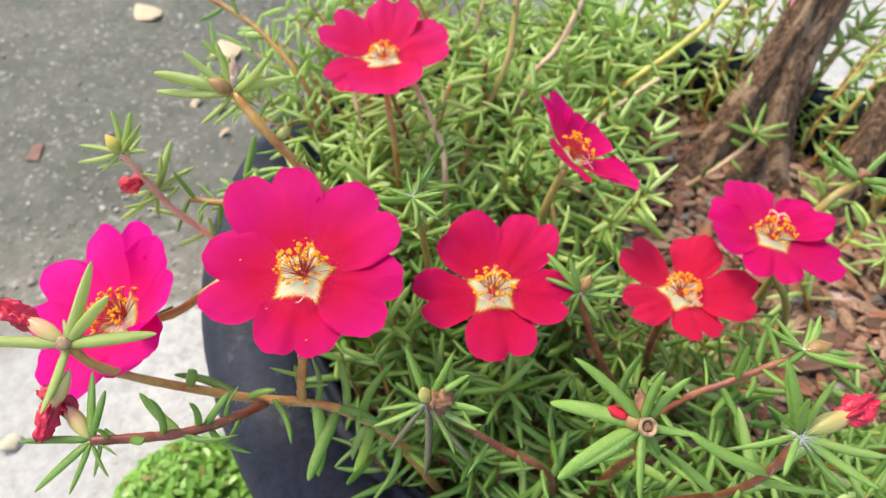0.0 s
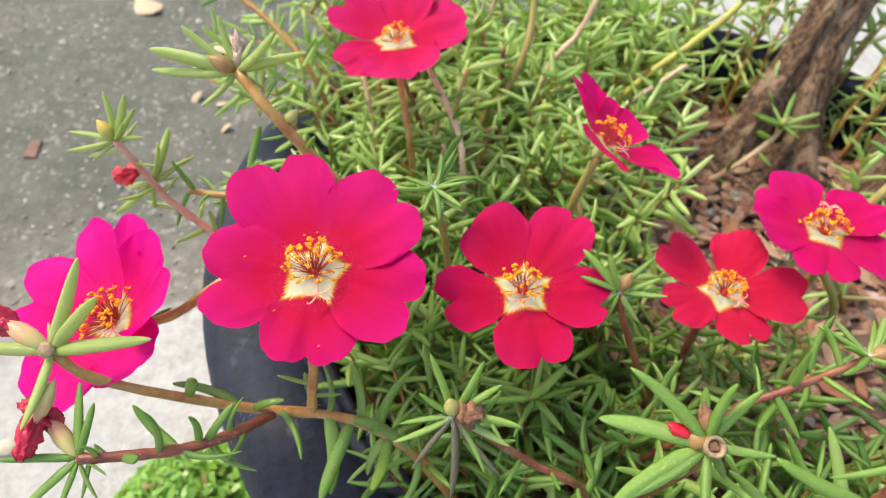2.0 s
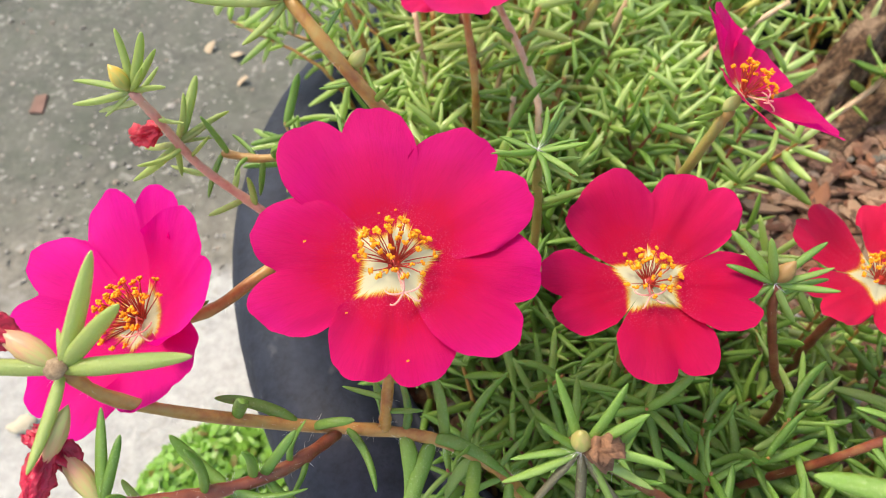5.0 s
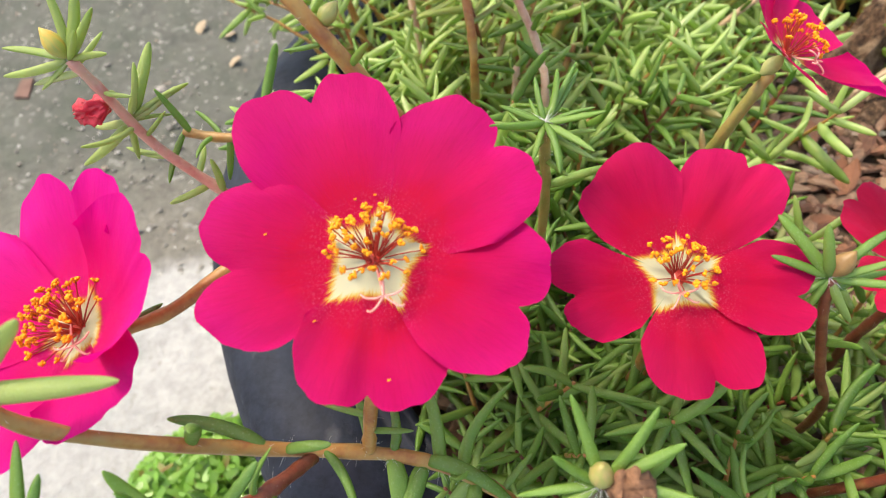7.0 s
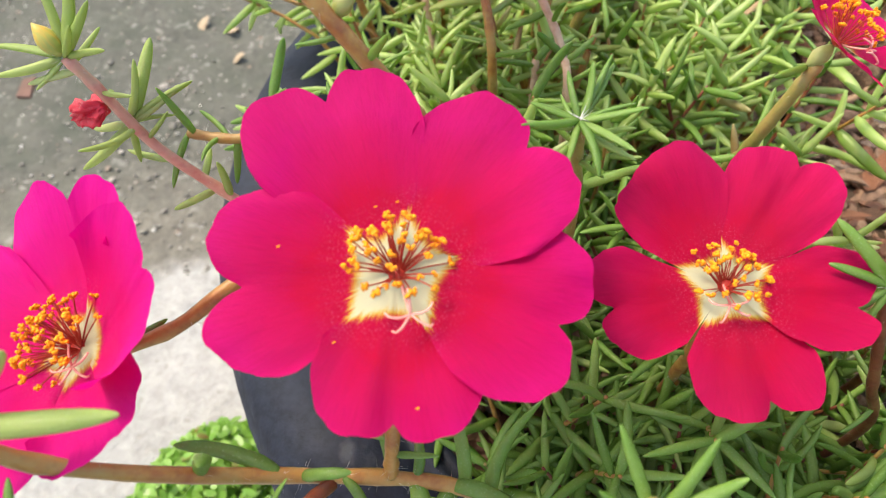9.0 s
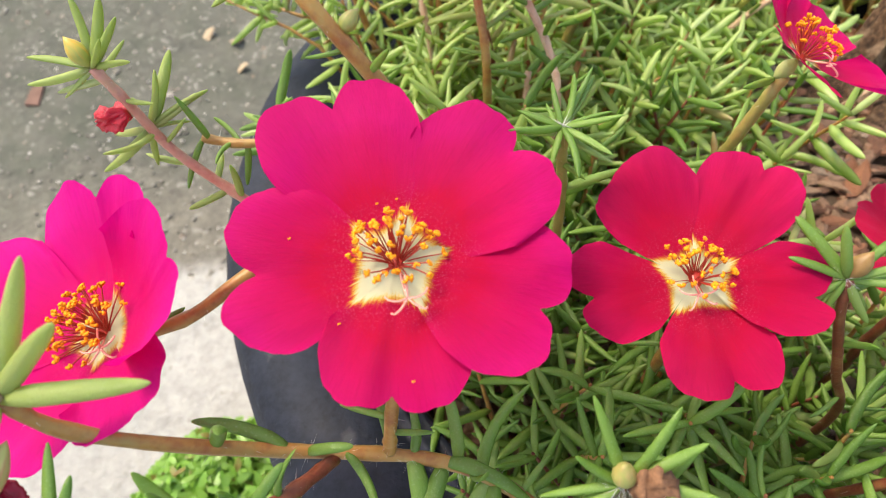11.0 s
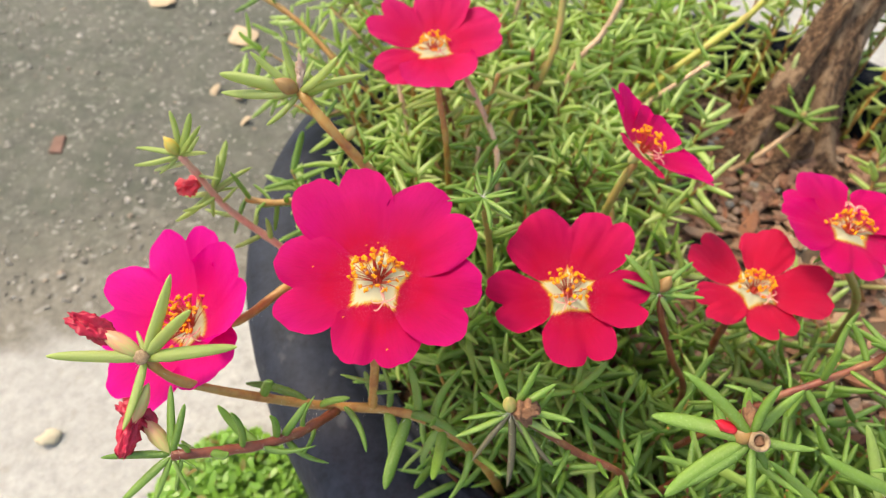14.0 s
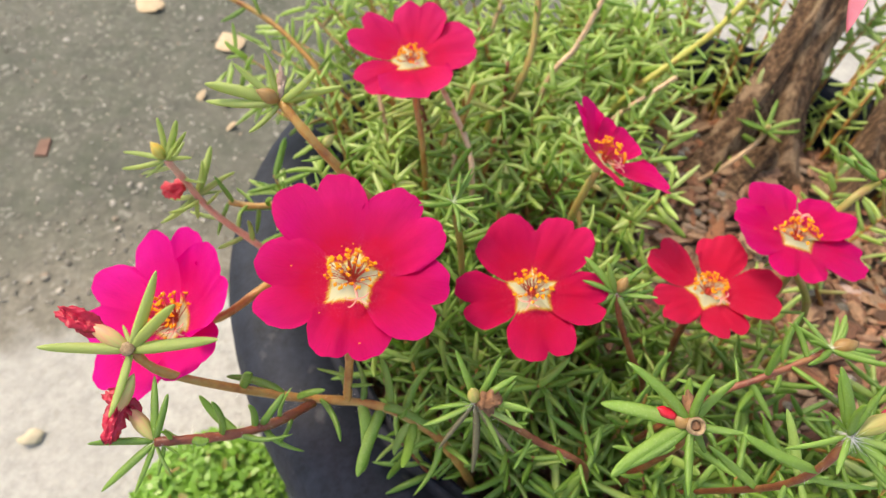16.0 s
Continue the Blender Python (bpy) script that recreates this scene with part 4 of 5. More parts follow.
def flowers():
    flowering("large magenta moss rose with cream throat above its brown stalk", [(-3.66, 9.9, 26.5), (-3.85, 9.2, 25.4), (-4.05, 8.4, 24.0), (-4.12, 8.1, 23.4)], 0.0013, 0.0012, STEM_BROWN,
              (-3.74, 10.03, 26.82), (0, -0.22, 0.976), BIG, PETAL_MAGENTA, 4, stamens=54, reach=0.0068, style=(0.3, -0.95), lift=0.0085, pollen=5, wave=0.10)
    flowering("crimson moss rose with five notched petals and cream throat", [(1.53, 10.5, 24.9), (1.7, 10.6, 23.5), (1.9, 10.9, 20.5), (2.2, 11.5, 13.0)], 0.0014, 0.0012, STEM_BROWN,
              (1.47, 10.58, 25.33), (0, -0.22, 0.976), RED, PETAL_CRIMSON, 8, stamens=38, reach=0.0058, style=(-0.2, -0.7), lift=0.005)
    flowering("coral red moss rose with narrow well spaced petals", [(7.82, 11.8, 23.1), (7.6, 11.8, 22.1), (7.7, 11.9, 20.0), (8.1, 12.0, 17.6), (8.6, 12.3, 13.0)], 0.0014, 0.0012, STEM_RED,
              (7.85, 11.90, 23.4), (0.03, -0.08, 0.99), RIGHT, PETAL_CORAL, 5, stamens=38, reach=0.0055)
    flowering("purple magenta moss rose open above bark mulch", [(10.87, 13.2, 24.3), (11.3, 12.9, 23.3), (12.6, 12.8, 21.3), (14.2, 13.7, 17.0), (14.8, 14.5, 13.0)], 0.0014, 0.0012, STEM_GREEN,
              (10.88, 13.28, 24.6), (0.06, -0.02, 0.99), MAG, PETAL_PURPLE, 5, stamens=42, lean=(0.0, 0.34), reach=0.0060, style=(0.3, 0.9), lift=0.0078)
    flowering("pinkish red moss rose high over the leafy carpet", [(-2.36, 21.4, 25.7), (-2.2, 20.2, 24.8), (-2.0, 19.45, 23.8), (-1.9, 19.2, 22.0), (-1.6, 19.5, 13.0)], 0.0014, 0.0012, STEM_BROWN,
              (-2.4, 21.5, 26.1), (0, -0.22, 0.976), TOP, PETAL_ROSE, 5, stamens=36, reach=0.0056)
    flowering("bright magenta moss rose turned aside on a brown stem", [(-8.9, 9.7, 24.9), (-7.8, 10.2, 24.9), (-6.8, 10.9, 25.2), (-6.0, 11.8, 24.9), (-4.9, 12.9, 23.2), (-3.8, 14.0, 19.0), (-3.2, 14.8, 13.0)], 0.0014, 0.0013, STEM_BROWN,
              (-9.0, 9.62, 25.35), (-0.25, -0.20, 0.95), LEFT, PETAL_LIT, 3, stamens=62, lean=(-0.28, 0.22), reach=0.0074)
    flowering("magenta moss rose seen from its side, half open", [(4.02, 14.95, 26.25), (3.75, 14.85, 25.4), (3.57, 15.0, 23.9), (3.86, 16.1, 21.0), (4.2, 17.0, 13.0)], 0.0014, 0.0013, STEM_GREEN,
              (4.15, 15.02, 26.6), (0.57, 0.10, 0.81), SIDE, PETAL_SIDE_LIT, 6, wave=0.06, stamens=34, reach=0.0066)


flowers()


# ---- shoots that stand clear of the carpet ----
def crumpled(rx, rz, seed, mat=None):
    """Wilted petals: a twisted, folded bundle that flares to a ragged end and bends over."""
    sides, rings, verts, faces = 54, 28, [], []
    for k in range(rings):
        t = k / (rings - 1)
        body = 0.45 + 0.75 * math.sin(math.pi * min(0.82, 0.12 + t * 0.8)) ** 1.2
        for q in range(sides):
            a = 2 * math.pi * q / sides
            fold = 0.55 * (0.5 - abs(math.sin(2 * a + 1.6 * t + seed))) + 0.32 * (0.5 - abs(math.sin(4.5 * a - 2.4 * t + seed * 2))) + 0.4 * noise.noise((math.cos(a) * 1.6 + seed, math.sin(a) * 1.6, t * 3.0)) + 0.3 * noise.noise((math.cos(a) * 4.5 + seed, math.sin(a) * 4.5, t * 6.0))
            fold += 0.22 * noise.noise((math.cos(a) * 9 + seed, math.sin(a) * 9, t * 12.0))
            w = rx * body * (1 + fold) * (1 if t < 0.93 else 0.6)
            ragged = rz * t * t * (0.2 * noise.noise((math.cos(a) * 2.5, math.sin(a) * 2.5, seed + 4)) + 0.12 * noise.noise((math.cos(a) * 8, math.sin(a) * 8, seed + 9)))
            verts.append((w * math.cos(a) + 0.22 * rz * t * t * math.cos(seed), w * math.sin(a) * 0.8 + 0.22 * rz * t * t * math.sin(seed), rz * t + ragged))
    for k in range(rings - 1):
        for q in range(sides):
            q2 = (q + 1) % sides
            faces.append((k * sides + q, k * sides + q2, (k + 1) * sides + q2, (k + 1) * sides + q))
    faces += [tuple(range(sides))[::-1], tuple(range((rings - 1) * sides, rings * sides))]
    return mesh_data("wilted_petals", verts, faces, mat or WITHER)


def withered_bud(parent, p, d, size=1.0, pod=BUD_PEACH):
    """A seed pod with a wilted red flower crumpled at its end."""
    dn = Vector(d).normalized()
    pd = part("pod", blob(0.0023 * size, 0.0130 * size, 14, 12, 0.5, 0.12, size, pod, "pod"), parent, place(p, dn), "peach-green pod")
    m = Matrix.Translation((0, 0, 0.0085 * size))
    part("wilted_petals", crumpled(0.0021 * size, 0.0092 * size, size * 7), pd, m, "crumpled wilted red petals")


def bud(parent, p, d, size, mat, label):
    part("bud", blob(0.0028 * size, 0.0085 * size, 14, 9, 0.55, 0.06, size, mat, "bud"), parent, place(p, Vector(d)), label)


def ring_scar(parent, p, d, size):
    """A cut stem end: a raised pale ring round a dark hollow."""
    prof = [(1.0, -1.2), (1.08, -0.2), (1.0, 0.2), (0.82, 0.28), (0.66, 0.1), (0.6, -0.35), (0.3, -0.4), (0.0, -0.38)]
    v, f = revolve([(a * size, b * size) for a, b in prof], 20, 0.06)
    part("scar", mesh_data("scar", v, f, SCAR), parent, place(p, d), "pale ring of a cut stem")
    part("hollow", blob(0.5 * size, 0.35 * size, 10, 6, 0, 0.6, 2.0, DRY_BROWN, "hollow"), parent, place(Vector(p) - Vector(d).normalized() * 0.38 * size, d), "dark brown dried pith")


def cm(p, base):
    return Vector(p) / 100 - base.matrix_basis.translation


# base and tip of the stubby leaves along the runner and its branch, in cm
RUNNER_LEAVES = (((-6.84, 7.76, 24.83), (-6.35, 8.39, 25.92)), ((-5.84, 7.96, 23.98), (-7.04, 8.62, 24.97)), ((-5.54, 8.00, 23.77), (-4.98, 7.82, 24.75)),
                 ((-4.90, 8.03, 23.58), (-3.82, 7.19, 23.45)), ((-3.72, 8.05, 23.23), (-2.98, 6.29, 22.67)), ((-3.09, 8.01, 23.03), (-3.93, 6.35, 22.19)),
                 ((-3.09, 8.01, 23.03), (-1.51, 7.90, 23.56)), ((-2.61, 7.92, 22.74), (-2.20, 7.26, 23.12)), ((-2.15, 7.82, 22.43), (-2.29, 6.25, 22.01)),
                 ((-2.15, 7.82, 22.43), (-3.30, 7.06, 21.88)), ((-1.37, 7.60, 21.51), (-1.04, 6.09, 20.88)), ((-2.85, 7.97, 22.90), (-2.78, 9.44, 23.37)),
                 ((-2.38, 7.87, 22.59), (-2.55, 9.57, 23.10)), ((-3.72, 8.05, 23.23), (-3.12, 9.29, 23.52)), ((-4.08, 8.07, 23.34), (-4.07, 8.66, 24.16)))
BRANCH_LEAVES = (((-6.64, 6.48, 24.89), (-5.74, 5.85, 24.42)), ((-6.11, 6.77, 24.65), (-5.79, 5.94, 23.90)), ((-7.05, 6.32, 25.07), (-6.64, 6.94, 26.14)),
                 ((-6.68, 6.45, 24.91), (-7.80, 7.05, 24.99)), ((-6.33, 6.65, 24.75), (-6.05, 7.16, 25.75)), ((-6.19, 6.73, 24.68), (-5.62, 6.97, 25.61)),
                 ((-5.58, 7.25, 24.21), (-5.16, 6.65, 24.38)), ((-7.70, 6.13, 25.35), (-6.83, 5.79, 25.59)), ((-5.73, 7.04, 24.41), (-6.04, 7.40, 25.06)))


def stubs(parent, leaves):
    """Short curved leaves with a tuft of hairs where each one leaves the stem."""
    spots = []
    for foot, tip in leaves:
        a, d = cm(foot, parent), cm(tip, parent) - cm(foot, parent)
        add_leaf(parent, a, d, d.length, 1.1 + 0.25 * (d.length < 0.011), LEAF if rng.random() < 0.7 else LEAF_DARK, form=rng.choice((2, 4, 4)))
        spots.append(a)
    hair_tuft(parent, spots, 0.0035, 12)


def shoots():
    # runner that leaves the planter to the left
    b, rel = shoot("moss_rose_runner", [(-9.06, 7.75, 27.06), (-8.71, 7.61, 26.36), (-8.0, 7.61, 25.74), (-6.98, 7.73, 24.95), (-5.64, 8.0, 23.8), (-4.1, 8.07, 23.35), (-3.0, 8.0, 23.0), (-2.04, 7.8, 22.36), (-1.37, 7.6, 21.5), (-0.6, 7.4, 19.5), (0.3, 8.5, 13.0)],
                   0.0015, 0.0011, STEM_BROWN, "long brown runner with stubby leaves and wilted red buds", 6, 0.0135, spread=(0.78, 0.92))
    stubs(b, RUNNER_LEAVES)
    hub = cm((-9.06, 7.75, 27.06), b)
    whorl(b, hub, [cm(p, b) for p in ((-11.07, 7.7, 27.4), (-8.05, 8.79, 28.84), (-7.63, 8.36, 28.51), (-6.88, 7.64, 27.73), (-9.28, 6.3, 26.35), (-9.66, 8.7, 26.7))], 1.0, LEAF_PALE)
    hair_tuft(b, [hub], 0.003, 30)
    part("scar", blob(0.0017, 0.0016, 14, 8, 0, 0.35, 2.0, SCAR, "scar"), b, place(hub + Vector((0.0, -0.0006, 0.0012)), (0.25, -0.35, 0.9)), "rough brown cut scar")
    withered_bud(b, hub, (-0.75, 0.35, 0.35), 1.05)
    withered_bud(b, cm((-8.98, 7.3, 26.7), b), (-0.35, -0.75, -0.45), 0.95)
    # lower side branch
    b, rel = shoot("moss_rose_runner", [(-8.5, 5.99, 25.55), (-7.89, 6.07, 25.43), (-6.74, 6.42, 24.94), (-5.79, 6.95, 24.5), (-5.1, 7.93, 23.55)],
                   0.0013, 0.0012, STEM_RED, "thin red side runner with small green leaves", 3, 0.010, spread=(0.08, 0.3))
    stubs(b, BRANCH_LEAVES)
    hub = cm((-8.5, 5.99, 25.55), b)
    whorl(b, hub, [cm(p, b) for p in ((-10.04, 6.02, 25.68), (-9.87, 5.03, 24.83), (-8.99, 5, 24.68), (-8.26, 5.3, 24.88), (-7.83, 5.78, 25.39), (-8.58, 7.3, 26.48), (-8.13, 6.8, 26.38))], 0.95)
    withered_bud(b, hub, (-0.6, 0.6, 0.35), 0.95)
    hair_tuft(b, [hub], 0.004, 30)
    # pink shoot
    b, rel = shoot("moss_rose_shoot", [(-9.98, 14.51, 27.24), (-9.65, 14.41, 26.52), (-9.16, 14.31, 25.12), (-8.04, 13.98, 23.98), (-6.97, 13.59, 23.1), (-5.39, 13.14, 21.46), (-3.6, 14.0, 13.0)],
                   0.0013, 0.0010, STEM_PINK, "pinkish stem with green needle leaves and a red bud", 12, 0.012, spread=(0.02, 0.7), leafmat=LEAF_PALE)
    hub = cm((-9.98, 14.51, 27.24), b)
    whorl(b, hub, [cm(p, b) for p in ((-11.34, 14.85, 27.5), (-9.89, 15.19, 28.41), (-9.28, 15.04, 28.45), (-9.05, 14.6, 28.24), (-8.98, 14.39, 27.56), (-11.45, 14.3, 26.81), (-10.72, 14.29, 26.68), (-9.22, 14.11, 28.13))], 1.0, LEAF_PALE)
    hair_tuft(b, [hub], 0.003, 30)
    low = cm((-9.49, 14.47, 25.65), b)
    whorl(b, low, [cm(p, b) for p in ((-8.89, 15.67, 26.73), (-8.37, 15.29, 26.16), (-8.46, 15.08, 25.88), (-8.78, 14.9, 25.59), (-10.7, 14.68, 25.16), (-10.91, 14.12, 24.35), (-9.88, 14.55, 24.56), (-9, 15.16, 26.58))], 1.0, LEAF_PALE)
    hair_tuft(b, [low], 0.003, 20)
    bud(b, hub, (-0.4, 0.2, 0.8), 0.85, BUD_YELLOW, "pointed yellow bud")
    part("wilted_petals", crumpled(0.0024, 0.0075, 3.3, WILT_RED), b, place(cm((-9.75, 14.41, 26.17), b), (-0.9, -0.2, -0.3)), "small red wilted flower")
    # brown bud shoot
    b, rel = shoot("moss_rose_shoot", [(-5.82, 14.28, 29.66), (-5.08, 13.66, 28.95), (-4.35, 13.45, 27.9), (-3.5, 13.35, 26.5), (-2.7, 13.4, 24.3), (-1.9, 13.5, 21.0), (-1.2, 13.9, 13.0)],
                   0.0017, 0.0013, STEM_BROWN, "stout brown stem topped by a brown bud and leaf whorl", 8, 0.010, spread=(0.15, 0.8))
    hub = cm((-5.82, 14.28, 29.66), b)
    whorl(b, hub, [cm(p, b) for p in ((-7.75, 14.5, 30.19), (-7.02, 14.56, 30.61), (-7.82, 14.14, 29.54), (-6.25, 15.08, 30.64), (-6.62, 13.72, 28.86), (-4.0, 14.33, 30.21), (-4.45, 14.18, 30.59), (-5.52, 15.24, 30.01), (-5.24, 14.36, 29.1))], 1.1, LEAF_PALE)
    hair_tuft(b, [hub], 0.003, 24)
    bud(b, hub, (-0.75, -0.1, 0.6), 0.9, BUD_TAN, "plump brown bud")
    bud(b, cm((-4.75, 13.6, 28.5), b), (0.7, 0.5, 0.6), 0.65, BUD_GREEN, "small green side bud")
    part("dried_flower", blob(0.0012, 0.0095, 12, 12, 0.6, 1.4, 1.0, PAPERY, "dried_flower"), b, place(hub, (0.1, 0.5, 0.8)), "shrivelled pinkish papery flower")
    # short level stem over the lip
    shoot("moss_rose_shoot", [(-8.64, 14.78, 25.0), (-7.64, 14.68, 24.9), (-6.52, 15.0, 24.8), (-4.88, 16.0, 24.0), (-3.6, 17.0, 20.0), (-3.2, 17.5, 13.0)], 0.0014, 0.0010, STEM_BROWN,
          "short brown stem with small leaves over the planter lip", 14, 0.012, spread=(0.0, 0.6))
    # middle node with a dried flower
    b, rel = shoot("moss_rose_shoot", [(-0.4, 7.0, 25.5), (0.43, 6.86, 24.65), (1.53, 6.71, 23.41), (3.22, 6.6, 21.38), (4.2, 8.0, 13.0)], 0.0011, 0.0009, STEM_RED,
                   "reddish stem ending in leaves, a green bud and dried brown flower", 9, 0.013, spread=(0.1, 0.8), leafmat=LEAF_DARK)
    hub = cm((-0.4, 7.0, 25.5), b)
    whorl(b, hub, [cm(p, b) for p in ((-0.87, 7.84, 26.75), (-1.25, 7.2, 26.02), (-1.63, 6.89, 25.42), (-1.67, 6.44, 24.95), (0.3, 7.51, 26.75), (0.53, 7.25, 26.44), (1.09, 6.83, 25.75), (0.82, 6.45, 25.09), (0.46, 6.15, 24.62))], 1.0)
    hair_tuft(b, [hub, hub + Vector((-0.001, -0.0006, 0))], 0.004, 40)
    bud(b, hub, (-0.15, 0.15, 0.9), 0.75, BUD_GREEN, "pointed green bud")
    part("dried_flower", blob(0.0029, 0.0078, 14, 11, 0.2, 1.2, 5.0, DRY_BROWN, "dried_flower"), b, place(hub, (0.8, -0.2, 0.5)), "shrivelled brown flower")
    whorl(b, hub, [cm(p, b) for p in ((-1.41, 6.19, 24.52), (0.47, 5.93, 24.33), (-0.22, 5.68, 23.89))], 0.95, LEAF_DRY)
    # node by the crimson flower
    b, rel = shoot("moss_rose_shoot", [(4.0, 10.4, 25.6), (4.2, 10.19, 24.69), (5.0, 9.9, 22.67), (6.0, 9.8, 20.1), (6.6, 10.2, 13.0)], 0.0011, 0.0009, STEM_RED,
                   "red stem with a leaf whorl and a tan bud", 7, 0.012, spread=(0.1, 0.9), leafmat=LEAF_DARK)
    hub = cm((3.95, 10.4, 25.6), b)
    whorl(b, hub, [cm(p, b) for p in ((3.04, 11.0, 26.54), (2.99, 10.61, 26.0), (3.24, 10.15, 25.04), (4.59, 10.84, 26.55), (4.96, 10.41, 25.98), (5.08, 10.12, 25.64), (4.46, 9.83, 24.8), (3.47, 10.54, 26.7), (3.7, 9.95, 24.76))], 1.0)
    hair_tuft(b, [hub], 0.0035, 36)
    bud(b, hub, (0.35, 0.25, 0.8), 0.75, BUD_TAN, "tan bud")
    # nearest thick-leaved node
    b, rel = shoot("moss_rose_shoot", [(4.17, 5.4, 27.7), (4.27, 5.5, 27), (4.8, 6.0, 25.0), (5.0, 6.9, 20.0), (5.2, 8.0, 13.0)], 0.0013, 0.0013, STEM_RED,
                   "thick-leaved shoot with a cut stem and small red bud", 12, 0.014, spread=(0.25, 0.95))
    hub = cm((4.17, 5.4, 27.7), b)
    whorl(b, hub, [cm(p, b) for p in ((2.37, 6, 27.9), (2.97, 6.45, 29), (4.21, 6.1, 28.9), (4.97, 6.2, 28.5), (5.19, 5.09, 27.83), (3.93, 4.11, 27), (2.37, 4.8, 26.9), (2.67, 4.5, 26.9), (4.7, 5.24, 26.91))], 1.2)
    hair_tuft(b, [hub], 0.003, 30)
    ring_scar(b, hub + Vector((0.0003, -0.0012, 0.0022)), (0, -0.45, 0.9), 0.0019)
    part("dried_flower", blob(0.0018, 0.008, 10, 8, 0.5, 0.8, 9.0, DRY_BROWN, "dried_flower"), b, place(hub, (-0.05, 0.8, 0.6)), "dark shrivelled flower")
    bd = part("bud", blob(0.0022, 0.0048, 12, 8, 0.3, 0.1, 1.0, BUD_TAN, "bud"), b, place(hub, (-0.85, 0.3, 0.35)), "yellow and red bud")
    part("bud_tip", blob(0.0014, 0.006, 12, 8, 0.6, 0.5, 1.0, WILT_RED, "bud_tip"), bd, Matrix.Translation((0, 0, 0.003)))
    # tan bud to the right, on a red stem
    b, rel = shoot("moss_rose_shoot", [(10.0, 8.75, 25.0), (8.97, 8.46, 24.62), (7.89, 8.21, 24.19), (7.04, 8.1, 23.61), (5.95, 7.96, 21.87), (5.4, 8.2, 19.32), (5.4, 9.0, 13.0)], 0.0011, 0.0009, STEM_RED,
                   "slanting red stem with a tan bud among leaves", 9, 0.013, spread=(0.08, 0.7))
    hub = cm((10.0, 8.75, 25.0), b)
    rosette(b, hub, (0.1, 0.2, 0.9), 11, 0.0145)
    bud(b, hub, (0.85, 0.15, 0.2), 1.0, BUD_TAN, "large tan bud")
    # near pod at the right
    b, rel = shoot("moss_rose_shoot", [(5.85, 4.15, 30.18), (5.75, 3.95, 29.4), (5.7, 4.0, 28.22), (6.0, 4.6, 25.81), (6.4, 6.6, 19.0), (6.8, 8.0, 13.0)], 0.0008, 0.0007, STEM_RED,
                   "red-brown shoot bearing a plump pod with a wilted red tip", 12, 0.014, spread=(0.2, 0.95))
    hub = cm((5.85, 4.15, 30.18), b)
    withered_bud(b, hub, (1.0, 0.28, 0.28), 0.8, BUD_GREEN)
    whorl(b, hub, [cm(p, b) for p in ((5.5, 4.7, 31.45), (6.15, 4.63, 31.12), (5.39, 4.73, 31.07), (5.3, 4.46, 30.71), (4.89, 3.95, 29.75), (5.42, 3.55, 30.07), (7.18, 3.67, 29.9), (6.86, 3.37, 29.78), (6.48, 3.37, 29.52), (5.31, 4.25, 31.45))], 0.95)
    hair_tuft(b, [hub, hub + Vector((0, -0.0008, 0))], 0.004, 60)
    # node at the far right
    b, rel = shoot("moss_rose_shoot", [(14.4, 15.4, 25.3), (13.4, 14.9, 24.9), (13.0, 14.8, 23.4), (13.7, 15.5, 20.3), (14.4, 16.2, 13.0)], 0.0017, 0.0014, STEM_GREEN,
                   "olive stem with a brown node and long leaves", 4, 0.015, spread=(0.2, 0.8))
    hub = cm((14.4, 15.4, 25.3), b)
    rosette(b, hub, (0.1, 0.1, 0.9), 8, 0.018, 0.85, LEAF_DARK)
    part("dried_flower", blob(0.002, 0.004, 10, 8, 0.0, 0.8, 2.0, DRY_BROWN, "dried_flower"), b, place(hub, (0, 0, 1)), "brown dried flower")
    # star of leaves in front of the trunk
    b, rel = shoot("moss_rose_shoot", [(17.71, 27.4, 17.5), (17.42, 27.3, 16.6), (15.83, 26.9, 15.0), (13.71, 26.9, 13.0)], 0.0016, 0.0013, STEM_PALE,
                   "pale trailing stem ending in a star of leaves by the trunk", 5, 0.014, spread=(0.3, 0.9))
    hub = cm((17.71, 27.4, 17.5), b)
    rosette(b, hub, (0, -0.2, 1), 9, 0.0165)
    bud(b, hub, (-0.1, -0.2, 1), 0.7, BUD_PEACH, "pale bud")
    # whorl behind the large flower
    b, rel = shoot("moss_rose_shoot", [(-0.9, 12.7, 27.1), (-0.8, 12.8, 26.3), (-0.5, 13.2, 23.0), (-0.2, 14.0, 13.0)], 0.0012, 0.001, STEM_GREEN,
                   "green shoot ending in a star of needle leaves", 12, 0.012, spread=(0.05, 0.6))
    rosette(b, cm((-0.9, 12.7, 27.1), b), (0, -0.1, 1), 11, 0.0115, 0.9)
